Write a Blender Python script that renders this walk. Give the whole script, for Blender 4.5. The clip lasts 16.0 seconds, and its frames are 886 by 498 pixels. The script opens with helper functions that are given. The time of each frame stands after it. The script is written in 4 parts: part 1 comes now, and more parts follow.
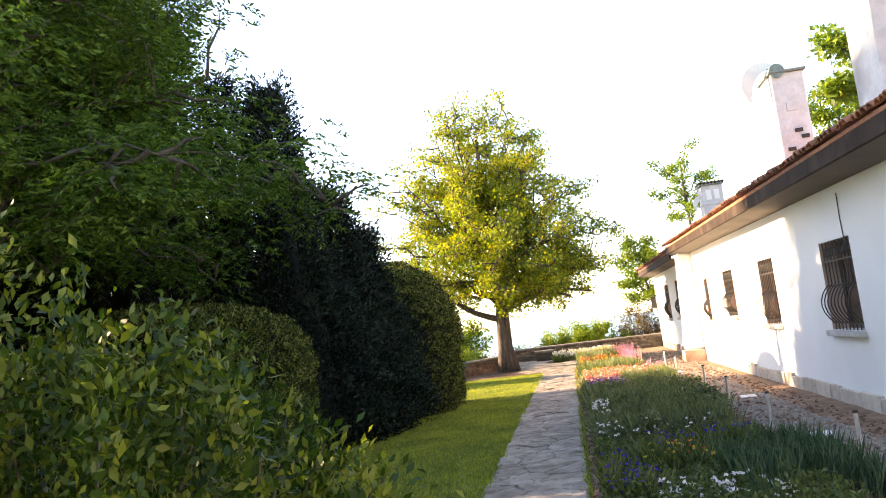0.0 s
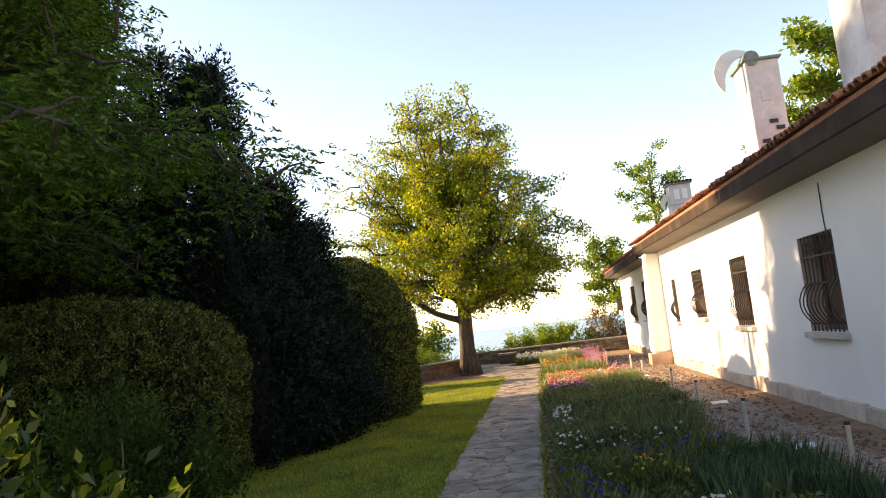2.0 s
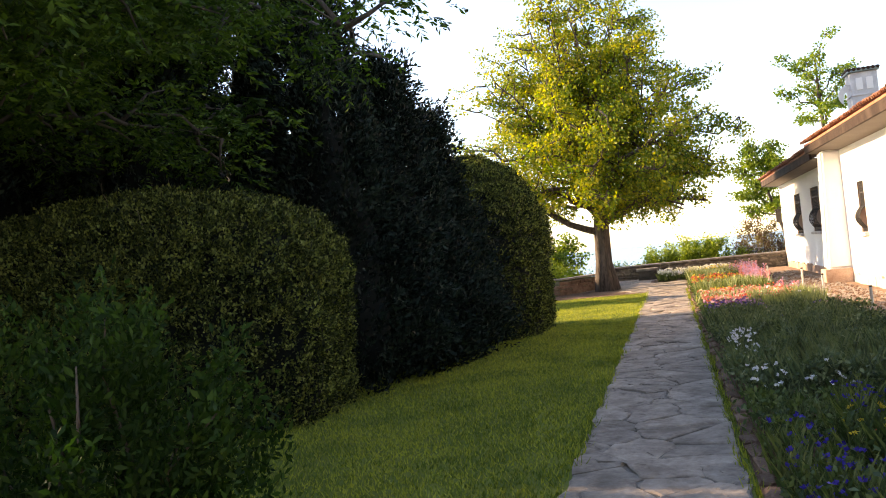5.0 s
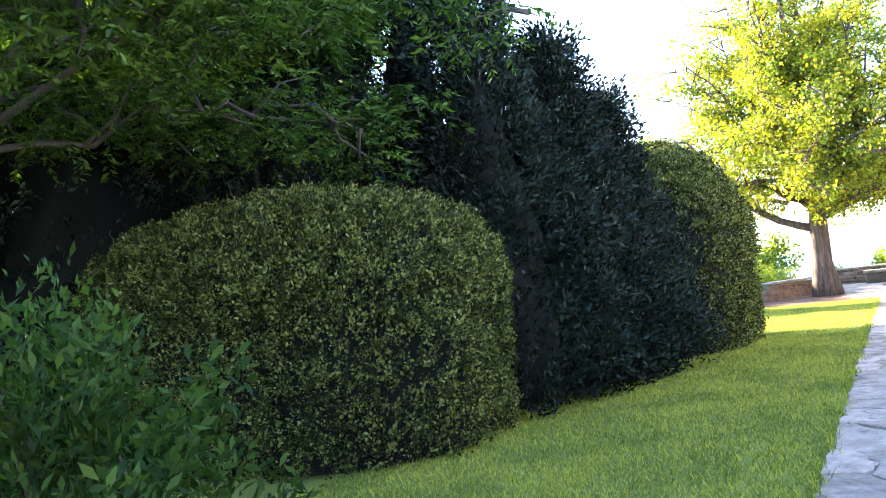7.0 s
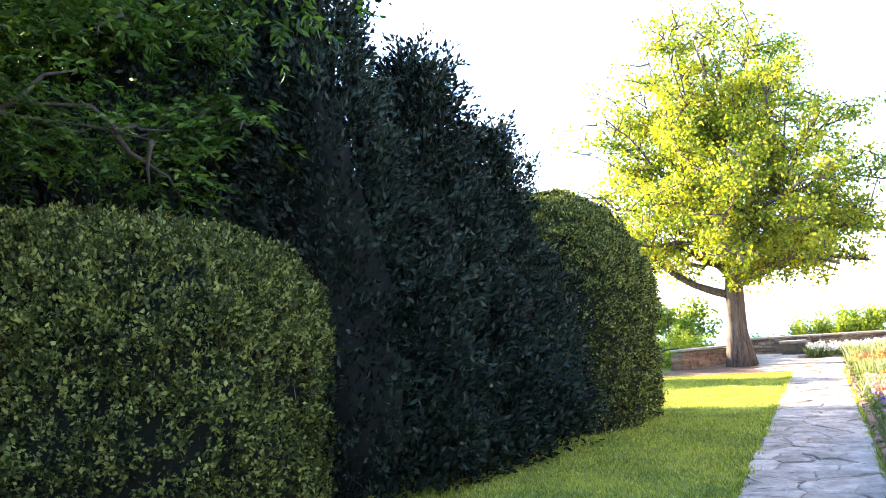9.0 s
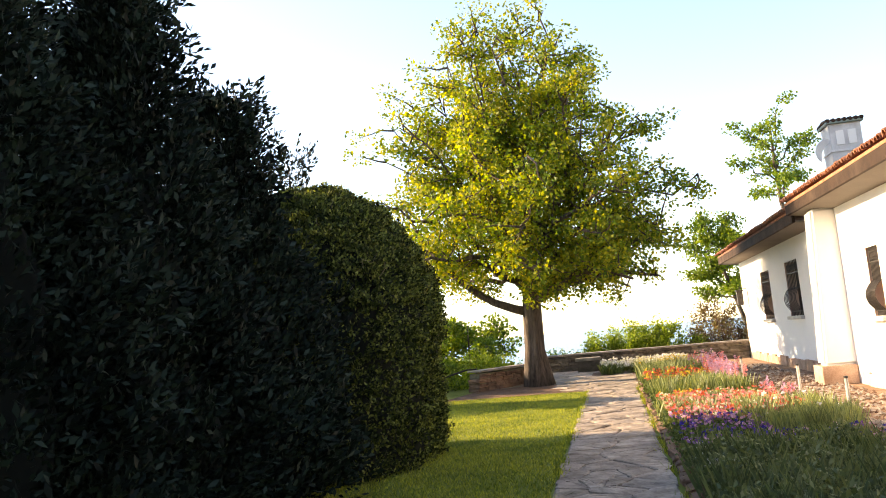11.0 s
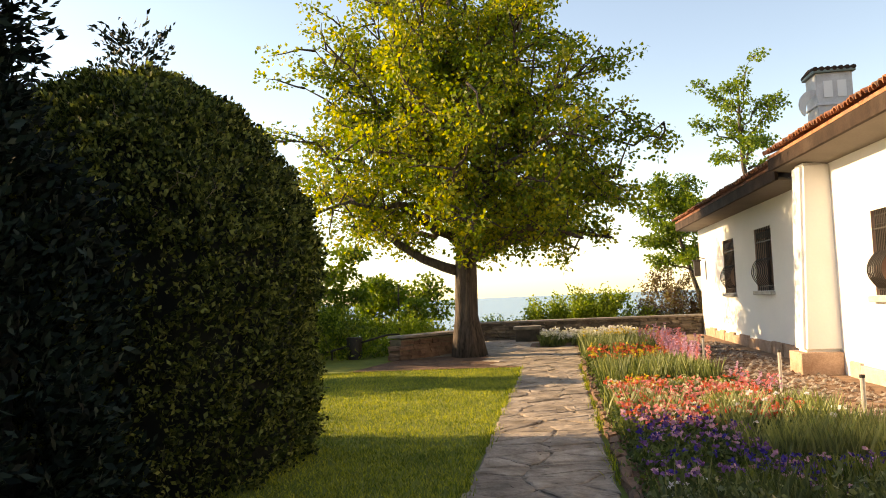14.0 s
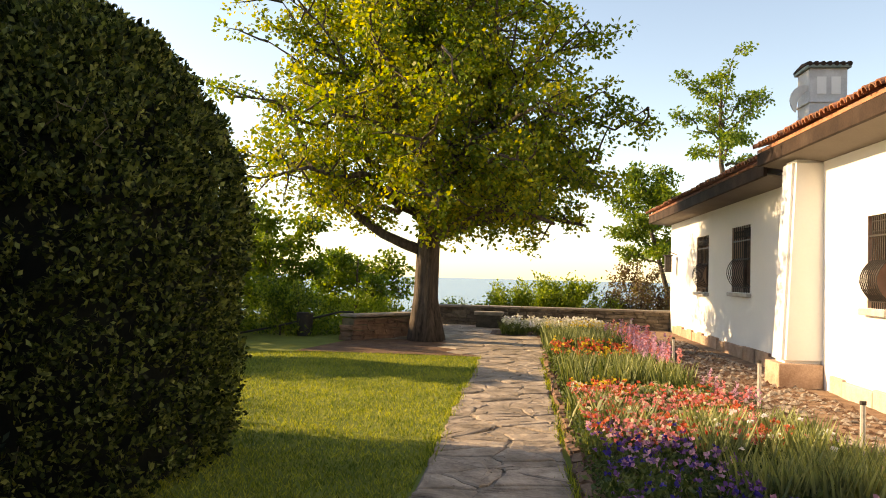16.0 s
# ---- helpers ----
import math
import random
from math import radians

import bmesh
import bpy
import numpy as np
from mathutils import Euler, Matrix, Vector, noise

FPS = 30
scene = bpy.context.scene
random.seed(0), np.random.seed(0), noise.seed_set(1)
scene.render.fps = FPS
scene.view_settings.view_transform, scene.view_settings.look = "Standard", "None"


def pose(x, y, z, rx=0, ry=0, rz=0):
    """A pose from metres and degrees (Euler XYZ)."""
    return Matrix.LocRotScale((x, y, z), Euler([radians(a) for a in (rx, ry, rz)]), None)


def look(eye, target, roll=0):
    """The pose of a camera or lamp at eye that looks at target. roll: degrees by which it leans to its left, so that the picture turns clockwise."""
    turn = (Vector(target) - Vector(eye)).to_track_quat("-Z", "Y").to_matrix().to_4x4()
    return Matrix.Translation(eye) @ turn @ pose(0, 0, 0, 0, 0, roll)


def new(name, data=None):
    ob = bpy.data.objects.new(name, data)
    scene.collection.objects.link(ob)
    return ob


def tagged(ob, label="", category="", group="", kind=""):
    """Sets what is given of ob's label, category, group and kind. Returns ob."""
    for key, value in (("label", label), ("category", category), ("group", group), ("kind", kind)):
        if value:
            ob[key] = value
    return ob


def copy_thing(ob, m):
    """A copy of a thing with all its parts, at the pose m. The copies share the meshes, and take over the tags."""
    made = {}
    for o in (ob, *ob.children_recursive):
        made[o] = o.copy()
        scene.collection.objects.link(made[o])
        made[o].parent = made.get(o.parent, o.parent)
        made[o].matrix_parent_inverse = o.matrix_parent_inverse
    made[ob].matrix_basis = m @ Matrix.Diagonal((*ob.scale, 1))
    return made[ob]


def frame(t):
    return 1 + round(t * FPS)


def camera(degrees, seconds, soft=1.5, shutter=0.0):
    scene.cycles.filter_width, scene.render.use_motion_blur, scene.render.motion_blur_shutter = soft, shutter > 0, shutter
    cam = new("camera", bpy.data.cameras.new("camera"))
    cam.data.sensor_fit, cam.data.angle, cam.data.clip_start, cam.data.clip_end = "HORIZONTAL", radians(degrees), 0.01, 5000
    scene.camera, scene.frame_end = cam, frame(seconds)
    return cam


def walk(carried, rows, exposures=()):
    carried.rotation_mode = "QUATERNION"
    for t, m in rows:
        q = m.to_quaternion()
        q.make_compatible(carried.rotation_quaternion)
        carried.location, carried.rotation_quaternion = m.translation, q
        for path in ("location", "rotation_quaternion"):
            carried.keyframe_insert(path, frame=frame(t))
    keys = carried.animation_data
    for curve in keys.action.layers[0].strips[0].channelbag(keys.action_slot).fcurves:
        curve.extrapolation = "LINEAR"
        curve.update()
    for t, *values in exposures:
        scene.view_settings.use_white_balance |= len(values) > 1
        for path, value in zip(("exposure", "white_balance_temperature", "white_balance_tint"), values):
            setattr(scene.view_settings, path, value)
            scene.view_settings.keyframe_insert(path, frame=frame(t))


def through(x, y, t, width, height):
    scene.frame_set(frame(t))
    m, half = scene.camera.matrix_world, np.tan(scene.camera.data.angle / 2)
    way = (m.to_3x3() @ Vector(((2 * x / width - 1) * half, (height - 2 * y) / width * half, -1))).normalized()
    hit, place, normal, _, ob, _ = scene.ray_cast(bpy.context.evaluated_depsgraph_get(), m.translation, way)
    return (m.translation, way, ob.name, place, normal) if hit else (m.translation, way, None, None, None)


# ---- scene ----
cam = camera(59.6, 16.0, 1.0)
# seconds, eye, a point looked at, roll
ROWS = [
    (0.0, (0.344, -12.048, 1.733), (0.048, -10.082, 1.951), -7.05),
    (0.5, (0.419, -11.746, 1.683), (0.218, -9.774, 1.947), -5.68),
    (1.0, (0.490, -11.522, 1.663), (0.320, -9.546, 1.920), -6.06),
    (1.5, (0.453, -11.307, 1.666), (0.286, -9.328, 1.898), -6.42),
    (2.0, (0.430, -10.950, 1.666), (0.216, -8.973, 1.880), -6.70),
    (2.5, (0.433, -10.572, 1.647), (0.145, -8.604, 1.853), -6.78),
    (3.0, (0.385, -10.225, 1.631), (0.036, -8.265, 1.821), -6.89),
    (3.5, (0.302, -9.943, 1.601), (-0.077, -7.987, 1.770), -6.93),
    (4.0, (0.195, -9.722, 1.583), (-0.204, -7.767, 1.714), -6.78),
    (4.5, (0.092, -9.356, 1.532), (-0.329, -7.402, 1.616), -6.75),
    (5.0, (-0.004, -8.843, 1.497), (-0.566, -6.924, 1.537), -6.10),
    (5.2, (-0.022, -8.670, 1.491), (-0.704, -6.791, 1.529), -5.51),
    (7.3, (-0.204, -7.218, 1.403), (-1.222, -5.501, 1.529), -6.71),
    (7.5, (-0.184, -7.027, 1.404), (-1.202, -5.311, 1.542), -6.28),
    (8.0, (-0.087, -6.500, 1.403), (-1.111, -4.791, 1.577), -5.25),
    (8.5, (-0.035, -6.019, 1.410), (-1.016, -4.288, 1.615), -4.54),
    (9.0, (-0.042, -5.570, 1.446), (-0.899, -3.777, 1.670), -4.07),
    (9.5, (-0.019, -5.128, 1.460), (-0.731, -3.274, 1.700), -4.15),
    (10.0, (-0.040, -4.588, 1.444), (-0.566, -2.675, 1.697), -5.22),
    (10.2, (-0.046, -4.355, 1.436), (-0.526, -2.430, 1.695), -5.29),
    (12.3, (-0.246, -2.032, 1.456), (-0.576, -0.067, 1.634), -4.72),
    (12.5, (-0.241, -1.837, 1.456), (-0.546, 0.132, 1.627), -4.59),
    (13.0, (-0.193, -1.407, 1.461), (-0.475, 0.567, 1.616), -4.11),
    (13.5, (-0.127, -0.928, 1.453), (-0.415, 1.046, 1.594), -3.33),
    (14.0, (-0.076, -0.434, 1.436), (-0.360, 1.542, 1.562), -2.43),
    (14.5, (-0.040, -0.153, 1.428), (-0.311, 1.826, 1.540), -1.58),
    (15.0, (-0.028, -0.011, 1.447), (-0.281, 1.971, 1.547), -0.85),
    (15.5, (-0.023, 0.174, 1.463), (-0.252, 2.159, 1.549), 0.08),
    (16.0, (-0.095, 0.651, 1.496), (-0.297, 2.639, 1.564), 1.45),
]
EXPOSURE = [(0.0, 2.4, 8300, 20), (1.0, 1.92, 8600, 20), (2.5, 1.57, 9100, 20), (4.0, 1.62, 9200, 20), (5.0, 1.87, 8300, 20), (7.3, 3.8, 6300, 18), (8.5, 3.75, 6300, 18), (9.5, 3.08, 6900, 18), (10.2, 2.45, 7500, 18), (12.3, 1.45, 9300, 16), (16.0, 1.24, 9600, 16)]
walk(cam, [(t, look(eye, target, roll)) for t, eye, target, roll in ROWS], EXPOSURE)

# ---- light ----
world = bpy.data.worlds.new("sky")
scene.world = world
world.use_nodes = True
SUN_AZ, SUN_EL = 80.0, 21.0     # degrees left of straight ahead, above the horizon
sun_dir = Vector((-math.sin(radians(SUN_AZ)) * math.cos(radians(SUN_EL)), math.cos(radians(SUN_AZ)) * math.cos(radians(SUN_EL)), math.sin(radians(SUN_EL))))
_sky = world.node_tree.nodes.new("ShaderNodeTexSky")
_sky.sky_type = 'NISHITA'
_sky.sun_disc = False
_sky.sun_elevation = radians(SUN_EL)
_sky.sun_rotation = radians(-SUN_AZ)
_sky.air_density, _sky.dust_density, _sky.ozone_density = 0.9, 0.3, 2.0
_bg = world.node_tree.nodes["Background"]
_bg.inputs["Strength"].default_value = 0.15
world.node_tree.links.new(_sky.outputs["Color"], _bg.inputs["Color"])
sun_data = bpy.data.lights.new("sun", 'SUN')
sun_data.energy, sun_data.angle, sun_data.color = 4.3, radians(0.6), (1.0, 0.84, 0.6)
sun = new("sun", sun_data)
sun.matrix_basis = look(tuple(sun_dir * 50), (0, 0, 0))

# ---- materials ----
def surface(name, a, b, rough=0.85, scale=3.0, fine=40.0, bump=0.3, metal=0.0, per_object=0.0, dirt=None, spec=0.3, stretch=1.0):
    """Two colours mixed by coarse and fine noise in world metres, with a fine bump; dirt: a third colour in large stains."""
    m = bpy.data.materials.new(name)
    m.use_nodes = True
    nt = m.node_tree
    n, l = nt.nodes, nt.links
    p = n["Principled BSDF"]
    p.inputs["Roughness"].default_value = rough
    p.inputs["Metallic"].default_value = metal
    p.inputs["Specular IOR Level"].default_value = spec
    geo = n.new("ShaderNodeNewGeometry")
    place = n.new("ShaderNodeVectorMath"); place.operation = 'MULTIPLY'
    place.inputs[1].default_value = (1.0, 1.0, stretch)
    l.new(geo.outputs["Position"], place.inputs[0])
    def tex(s, det):
        t = n.new("ShaderNodeTexNoise")
        t.inputs["Scale"].default_value, t.inputs["Detail"].default_value = s, det
        l.new(place.outputs[0], t.inputs["Vector"])
        return t
    c, f = tex(scale, 5), tex(fine, 4)
    add = n.new("ShaderNodeMath"); add.operation = 'MULTIPLY_ADD'
    l.new(f.outputs["Fac"], add.inputs[0]); add.inputs[1].default_value = 0.6
    l.new(c.outputs["Fac"], add.inputs[2])
    ramp = n.new("ShaderNodeMapRange")
    ramp.inputs["From Min"].default_value, ramp.inputs["From Max"].default_value = 0.55, 1.05
    l.new(add.outputs[0], ramp.inputs["Value"])
    mix = n.new("ShaderNodeMix"); mix.data_type = 'RGBA'
    mix.inputs["A"].default_value, mix.inputs["B"].default_value = (*a, 1), (*b, 1)
    l.new(ramp.outputs[0], mix.inputs["Factor"])
    out = mix.outputs["Result"]
    if dirt:
        d = tex(scale * 0.45, 6)
        r2 = n.new("ShaderNodeMapRange")
        r2.inputs["From Min"].default_value, r2.inputs["From Max"].default_value = 0.52, 0.72
        l.new(d.outputs["Fac"], r2.inputs["Value"])
        m2 = n.new("ShaderNodeMix"); m2.data_type = 'RGBA'
        l.new(out, m2.inputs["A"]); m2.inputs["B"].default_value = (*dirt, 1)
        l.new(r2.outputs[0], m2.inputs["Factor"])
        out = m2.outputs["Result"]
    if per_object:
        oi = n.new("ShaderNodeObjectInfo")
        r3 = n.new("ShaderNodeMapRange")
        r3.inputs["To Min"].default_value, r3.inputs["To Max"].default_value = 1 - per_object, 1 + per_object
        l.new(oi.outputs["Random"], r3.inputs["Value"])
        hs = n.new("ShaderNodeHueSaturation")
        l.new(r3.outputs[0], hs.inputs["Value"]); l.new(out, hs.inputs["Color"])
        out = hs.outputs["Color"]
    l.new(out, p.inputs["Base Color"])
    bp = n.new("ShaderNodeBump")
    bp.inputs["Strength"].default_value, bp.inputs["Distance"].default_value = bump, 0.02
    l.new(add.outputs[0], bp.inputs["Height"])
    l.new(bp.outputs["Normal"], p.inputs["Normal"])
    return m


def leafy(name, dark, mid, light, through=0.35, rough=0.55, glow=None, gloss=0.3, drift=1.1, single=0.6):
    """Leaves: each island its own green, and light passing through the blade."""
    m = bpy.data.materials.new(name)
    m.use_nodes = True
    nt = m.node_tree
    n, l = nt.nodes, nt.links
    p = n["Principled BSDF"]
    p.inputs["Roughness"].default_value = rough
    p.inputs["Specular IOR Level"].default_value = gloss
    geo = n.new("ShaderNodeNewGeometry")
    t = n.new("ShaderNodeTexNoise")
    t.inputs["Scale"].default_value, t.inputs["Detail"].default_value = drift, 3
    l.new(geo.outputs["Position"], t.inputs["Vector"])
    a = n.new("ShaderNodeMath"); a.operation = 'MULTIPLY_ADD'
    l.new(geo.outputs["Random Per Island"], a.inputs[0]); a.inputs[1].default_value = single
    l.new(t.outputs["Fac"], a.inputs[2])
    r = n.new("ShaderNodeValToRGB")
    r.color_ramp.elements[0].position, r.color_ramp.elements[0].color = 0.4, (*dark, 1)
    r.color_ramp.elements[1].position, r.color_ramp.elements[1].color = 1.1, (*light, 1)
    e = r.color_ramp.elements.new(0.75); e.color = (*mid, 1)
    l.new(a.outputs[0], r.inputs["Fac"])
    l.new(r.outputs["Color"], p.inputs["Base Color"])
    tr = n.new("ShaderNodeBsdfTranslucent")
    hs = n.new("ShaderNodeMix"); hs.data_type = 'RGBA'; hs.blend_type = 'MULTIPLY'
    hs.inputs["Factor"].default_value = 1.0
    hs.inputs["B"].default_value = (*(glow or (1.5, 1.5, 0.5)), 1)
    l.new(r.outputs["Color"], hs.inputs["A"]); l.new(hs.outputs["Result"], tr.inputs["Color"])
    ms = n.new("ShaderNodeMixShader"); ms.inputs["Fac"].default_value = through
    l.new(p.outputs[0], ms.inputs[1]); l.new(tr.outputs[0], ms.inputs[2])
    l.new(ms.outputs[0], n["Material Output"].inputs["Surface"])
    return m


M_plaster = surface("white_plaster", (0.78, 0.78, 0.78), (0.84, 0.83, 0.81), 0.9, 0.8, 25, 0.12, dirt=(0.74, 0.73, 0.71))
M_chimney = surface("chimney_plaster", (0.5, 0.5, 0.51), (0.66, 0.66, 0.67), 0.9, 2.5, 25, 0.25, dirt=(0.34, 0.33, 0.33))
# beige plaster darkened so the eave's shade sits in the colour
M_soffit_shaded = surface("shade_toned_soffit_plaster", (0.176, 0.148, 0.125), (0.215, 0.187, 0.16), 0.9, 1.5, 30, 0.12)
M_fascia = surface("weathered_fascia", (0.0215, 0.0128, 0.00915), (0.052, 0.0306, 0.0215), 0.9, 4, 40, 0.4, dirt=(0.0732, 0.049, 0.0368))
M_tile = surface("terracotta", (0.234, 0.0858, 0.0468), (0.406, 0.187, 0.109), 0.85, 6, 50, 0.3, per_object=0.35, dirt=(0.156, 0.109, 0.078))
M_plinth = surface("plinth_stone", (0.42, 0.34, 0.27), (0.6, 0.52, 0.44), 0.9, 6, 40, 0.5, per_object=0.15)
M_brickbase = surface("base_brick", (0.32, 0.2, 0.14), (0.5, 0.35, 0.26), 0.9, 5, 40, 0.4, per_object=0.15)
M_iron = surface("dark_iron", (0.02, 0.018, 0.017), (0.05, 0.04, 0.035), 0.6, 20, 80, 0.1, spec=0.4)
M_frame = surface("window_wood", (0.07, 0.05, 0.045), (0.14, 0.1, 0.08), 0.7, 8, 60, 0.1)
M_reveal = surface("reveal_plaster", (0.42, 0.29, 0.23), (0.52, 0.38, 0.31), 0.9, 4, 40, 0.1)
M_sill = surface("sill_stone", (0.36, 0.33, 0.3), (0.55, 0.52, 0.48), 0.85, 8, 50, 0.3)
M_curtain = surface("window_shutter", (0.2, 0.125, 0.09), (0.29, 0.19, 0.14), 0.8, 5, 40, 0.1)
M_flag = surface("flagstone", (0.212, 0.17, 0.136), (0.442, 0.365, 0.297), 0.88, 5, 26, 1.0, per_object=0.2, dirt=(0.17, 0.136, 0.106))
M_joint = surface("joint_soil", (0.1, 0.09, 0.06), (0.2, 0.17, 0.11), 1.0, 8, 60, 0.5)
M_soil = surface("bed_soil", (0.08, 0.042, 0.028), (0.2, 0.115, 0.075), 1.0, 5, 40, 1.0)
M_ground = surface("lawn_ground", (0.101, 0.134, 0.0224), (0.202, 0.224, 0.0392), 1.0, 2, 60, 0.6)
M_pave = surface("paving_earth", (0.13, 0.075, 0.05), (0.32, 0.205, 0.135), 0.97, 4, 30, 1.0)
M_gravel = surface("gravel_stone", (0.16, 0.125, 0.1), (0.42, 0.35, 0.29), 0.9, 9, 60, 0.4)
M_rock = surface("wall_stone", (0.08, 0.0656, 0.0544), (0.208, 0.172, 0.14), 0.9, 6, 40, 0.8, per_object=0.4)
M_rockred = surface("wall_stone_warm", (0.128, 0.0713, 0.0465), (0.247, 0.15, 0.101), 0.9, 6, 40, 0.8, per_object=0.3)
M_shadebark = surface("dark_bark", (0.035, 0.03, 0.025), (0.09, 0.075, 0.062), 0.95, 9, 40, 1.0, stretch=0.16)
M_twig = surface("pale_twig", (0.13, 0.1, 0.07), (0.26, 0.21, 0.16), 0.9, 20, 80, 0.2)
M_pathjoint = surface("path_joint", (0.15, 0.125, 0.1), (0.27, 0.235, 0.2), 1.0, 8, 50, 0.8)
M_bark = surface("bark", (0.028, 0.021, 0.017), (0.15, 0.118, 0.098), 0.95, 14, 50, 1.0, stretch=0.14)
M_post = surface("post_metal", (0.45, 0.42, 0.39), (0.62, 0.59, 0.55), 0.5, 10, 60, 0.1, metal=0.4)
M_green = surface("patina_cap", (0.12, 0.17, 0.16), (0.22, 0.28, 0.26), 0.7, 8, 50, 0.2)
M_dish = surface("dish_paint", (0.6, 0.61, 0.6), (0.72, 0.72, 0.7), 0.5, 4, 30, 0.05)
M_sea = surface("sea", (0.03, 0.11, 0.22), (0.05, 0.14, 0.27), 0.25, 0.02, 0.4, 0.3, spec=0.5)
# near-black colour painted as the shade inside hedges and conifers
M_inner_shade = surface("hedge_inner_shade", (0.002, 0.003, 0.002), (0.005, 0.007, 0.004), 1.0, 4, 30, 0.3)
L_maple = leafy("maple_leaves", (0.05, 0.1, 0.012), (0.108, 0.165, 0.017), (0.25, 0.262, 0.026), 0.43, glow=(2.3, 2.0, 0.4))
# wide ramp puts lit sprigs and shaded hollows into the leaf colour
L_box = leafy("box_leaves_lit_shaded", (0.004, 0.007, 0.002), (0.046, 0.062, 0.017), (0.22, 0.245, 0.073), 0.25, gloss=0.12, drift=7.0, single=0.5)
# dark green needles blackened for shade; paler patches painted as lit clumps
L_yew = leafy("shade_toned_yew_needles", (0.002, 0.004, 0.003), (0.007, 0.013, 0.01), (0.027, 0.044, 0.033), 0.08, gloss=0.1)
L_dark = leafy("tree_leaves", (0.015, 0.035, 0.006), (0.036, 0.075, 0.012), (0.09, 0.15, 0.025), 0.38, glow=(1.2, 1.5, 0.5), gloss=0.15)
L_bay = leafy("laurel_leaves", (0.012, 0.034, 0.005), (0.028, 0.068, 0.009), (0.14, 0.18, 0.026), 0.35, rough=0.4)
L_bush = leafy("bush_leaves", (0.05, 0.1, 0.015), (0.1, 0.17, 0.02), (0.2, 0.26, 0.03), 0.35)
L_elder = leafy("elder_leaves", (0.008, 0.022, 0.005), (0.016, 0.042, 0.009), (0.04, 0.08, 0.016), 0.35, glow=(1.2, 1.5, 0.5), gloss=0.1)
L_lime = leafy("lime_leaves", (0.09, 0.15, 0.02), (0.17, 0.24, 0.03), (0.3, 0.36, 0.05), 0.4)
L_red = leafy("purple_bush_leaves", (0.09, 0.05, 0.035), (0.14, 0.08, 0.05), (0.16, 0.14, 0.06), 0.3)
L_grass = leafy("grass_blades", (0.066, 0.112, 0.019), (0.148, 0.193, 0.03), (0.38, 0.385, 0.06), 0.35, rough=0.6)
L_iris = leafy("strap_leaves", (0.0308, 0.0572, 0.0194), (0.066, 0.101, 0.0317), (0.176, 0.202, 0.0748), 0.3)
L_pale = leafy("pale_strap_leaves", (0.1, 0.135, 0.07), (0.18, 0.215, 0.11), (0.34, 0.36, 0.18), 0.3)
L_slope = leafy("slope_leaves", (0.04, 0.08, 0.016), (0.088, 0.152, 0.0256), (0.24, 0.304, 0.048), 0.4)
def petals(name, a, b):
    return leafy(name, a, tuple((x + y) / 2 for x, y in zip(a, b)), b, 0.35, glow=(1.1, 1.0, 1.0))
P_white = petals("white_petals", (0.7, 0.7, 0.72), (0.85, 0.85, 0.85))
P_purple = petals("purple_petals", (0.13, 0.05, 0.24), (0.28, 0.15, 0.42))
P_blue = petals("blue_petals", (0.03, 0.02, 0.2), (0.08, 0.06, 0.44))
P_orange = petals("orange_petals", (0.5, 0.06, 0.035), (0.68, 0.2, 0.1))
P_pink = petals("pink_petals", (0.62, 0.15, 0.17), (0.8, 0.4, 0.38))
P_mauve = petals("mauve_petals", (0.5, 0.25, 0.42), (0.68, 0.45, 0.58))
P_yellow = petals("yellow_petals", (0.6, 0.42, 0.03), (0.75, 0.6, 0.08))
P_cream = petals("cream_petals", (0.55, 0.55, 0.4), (0.75, 0.75, 0.6))

# ---- building blocks ----
rng = np.random.default_rng(7)

def mesh_ob(name, verts, faces, material, parent=None, smooth=False):
    me = bpy.data.meshes.new(name)
    me.from_pydata([tuple(v) for v in verts], [], faces)
    if smooth:
        me.polygons.foreach_set("use_smooth", [True] * len(me.polygons))
    me.update()
    me.materials.append(material)
    ob = new(name, me)
    if parent:
        ob.parent = parent
    return ob


def part(name, bm, material, parent=None, label=""):
    me = bpy.data.meshes.new(name)
    bm.normal_update()
    bm.to_mesh(me); bm.free()
    me.materials.append(material)
    ob = new(name, me)
    if parent:
        ob.parent = parent
    if label:
        tagged(ob, label)
    return ob


def box_bm(x0, x1, y0, y1, z0, z1, bevel=0.0, bm=None):
    own = bm is None
    bm = bm or bmesh.new()
    vs = bmesh.ops.create_cube(bm, size=1.0)["verts"]
    for v in vs:
        v.co = Vector(((x0 + x1) / 2 + v.co.x * (x1 - x0), (y0 + y1) / 2 + v.co.y * (y1 - y0), (z0 + z1) / 2 + v.co.z * (z1 - z0)))
    if bevel:
        es = list({e for v in vs for e in v.link_edges})
        bmesh.ops.bevel(bm, geom=es, offset=bevel, segments=2, affect='EDGES', profile=0.6)
    return bm


def quads_mesh(name, V, material, parent=None, n=4):
    """V: array of (count, n, 3) polygons, one island each."""
    c = len(V)
    me = bpy.data.meshes.new(name)
    me.vertices.add(c * n)
    me.vertices.foreach_set("co", V.reshape(-1).astype(np.float32))
    me.loops.add(c * n)
    me.loops.foreach_set("vertex_index", np.arange(c * n, dtype=np.int32))
    me.polygons.add(c)
    me.polygons.foreach_set("loop_start", np.arange(0, c * n, n, dtype=np.int32))
    me.update(calc_edges=True)
    me.materials.append(material)
    ob = new(name, me)
    if parent:
        ob.parent = parent
    return ob


def unit(v):
    return v / np.maximum(np.linalg.norm(v, axis=-1, keepdims=True), 1e-9)


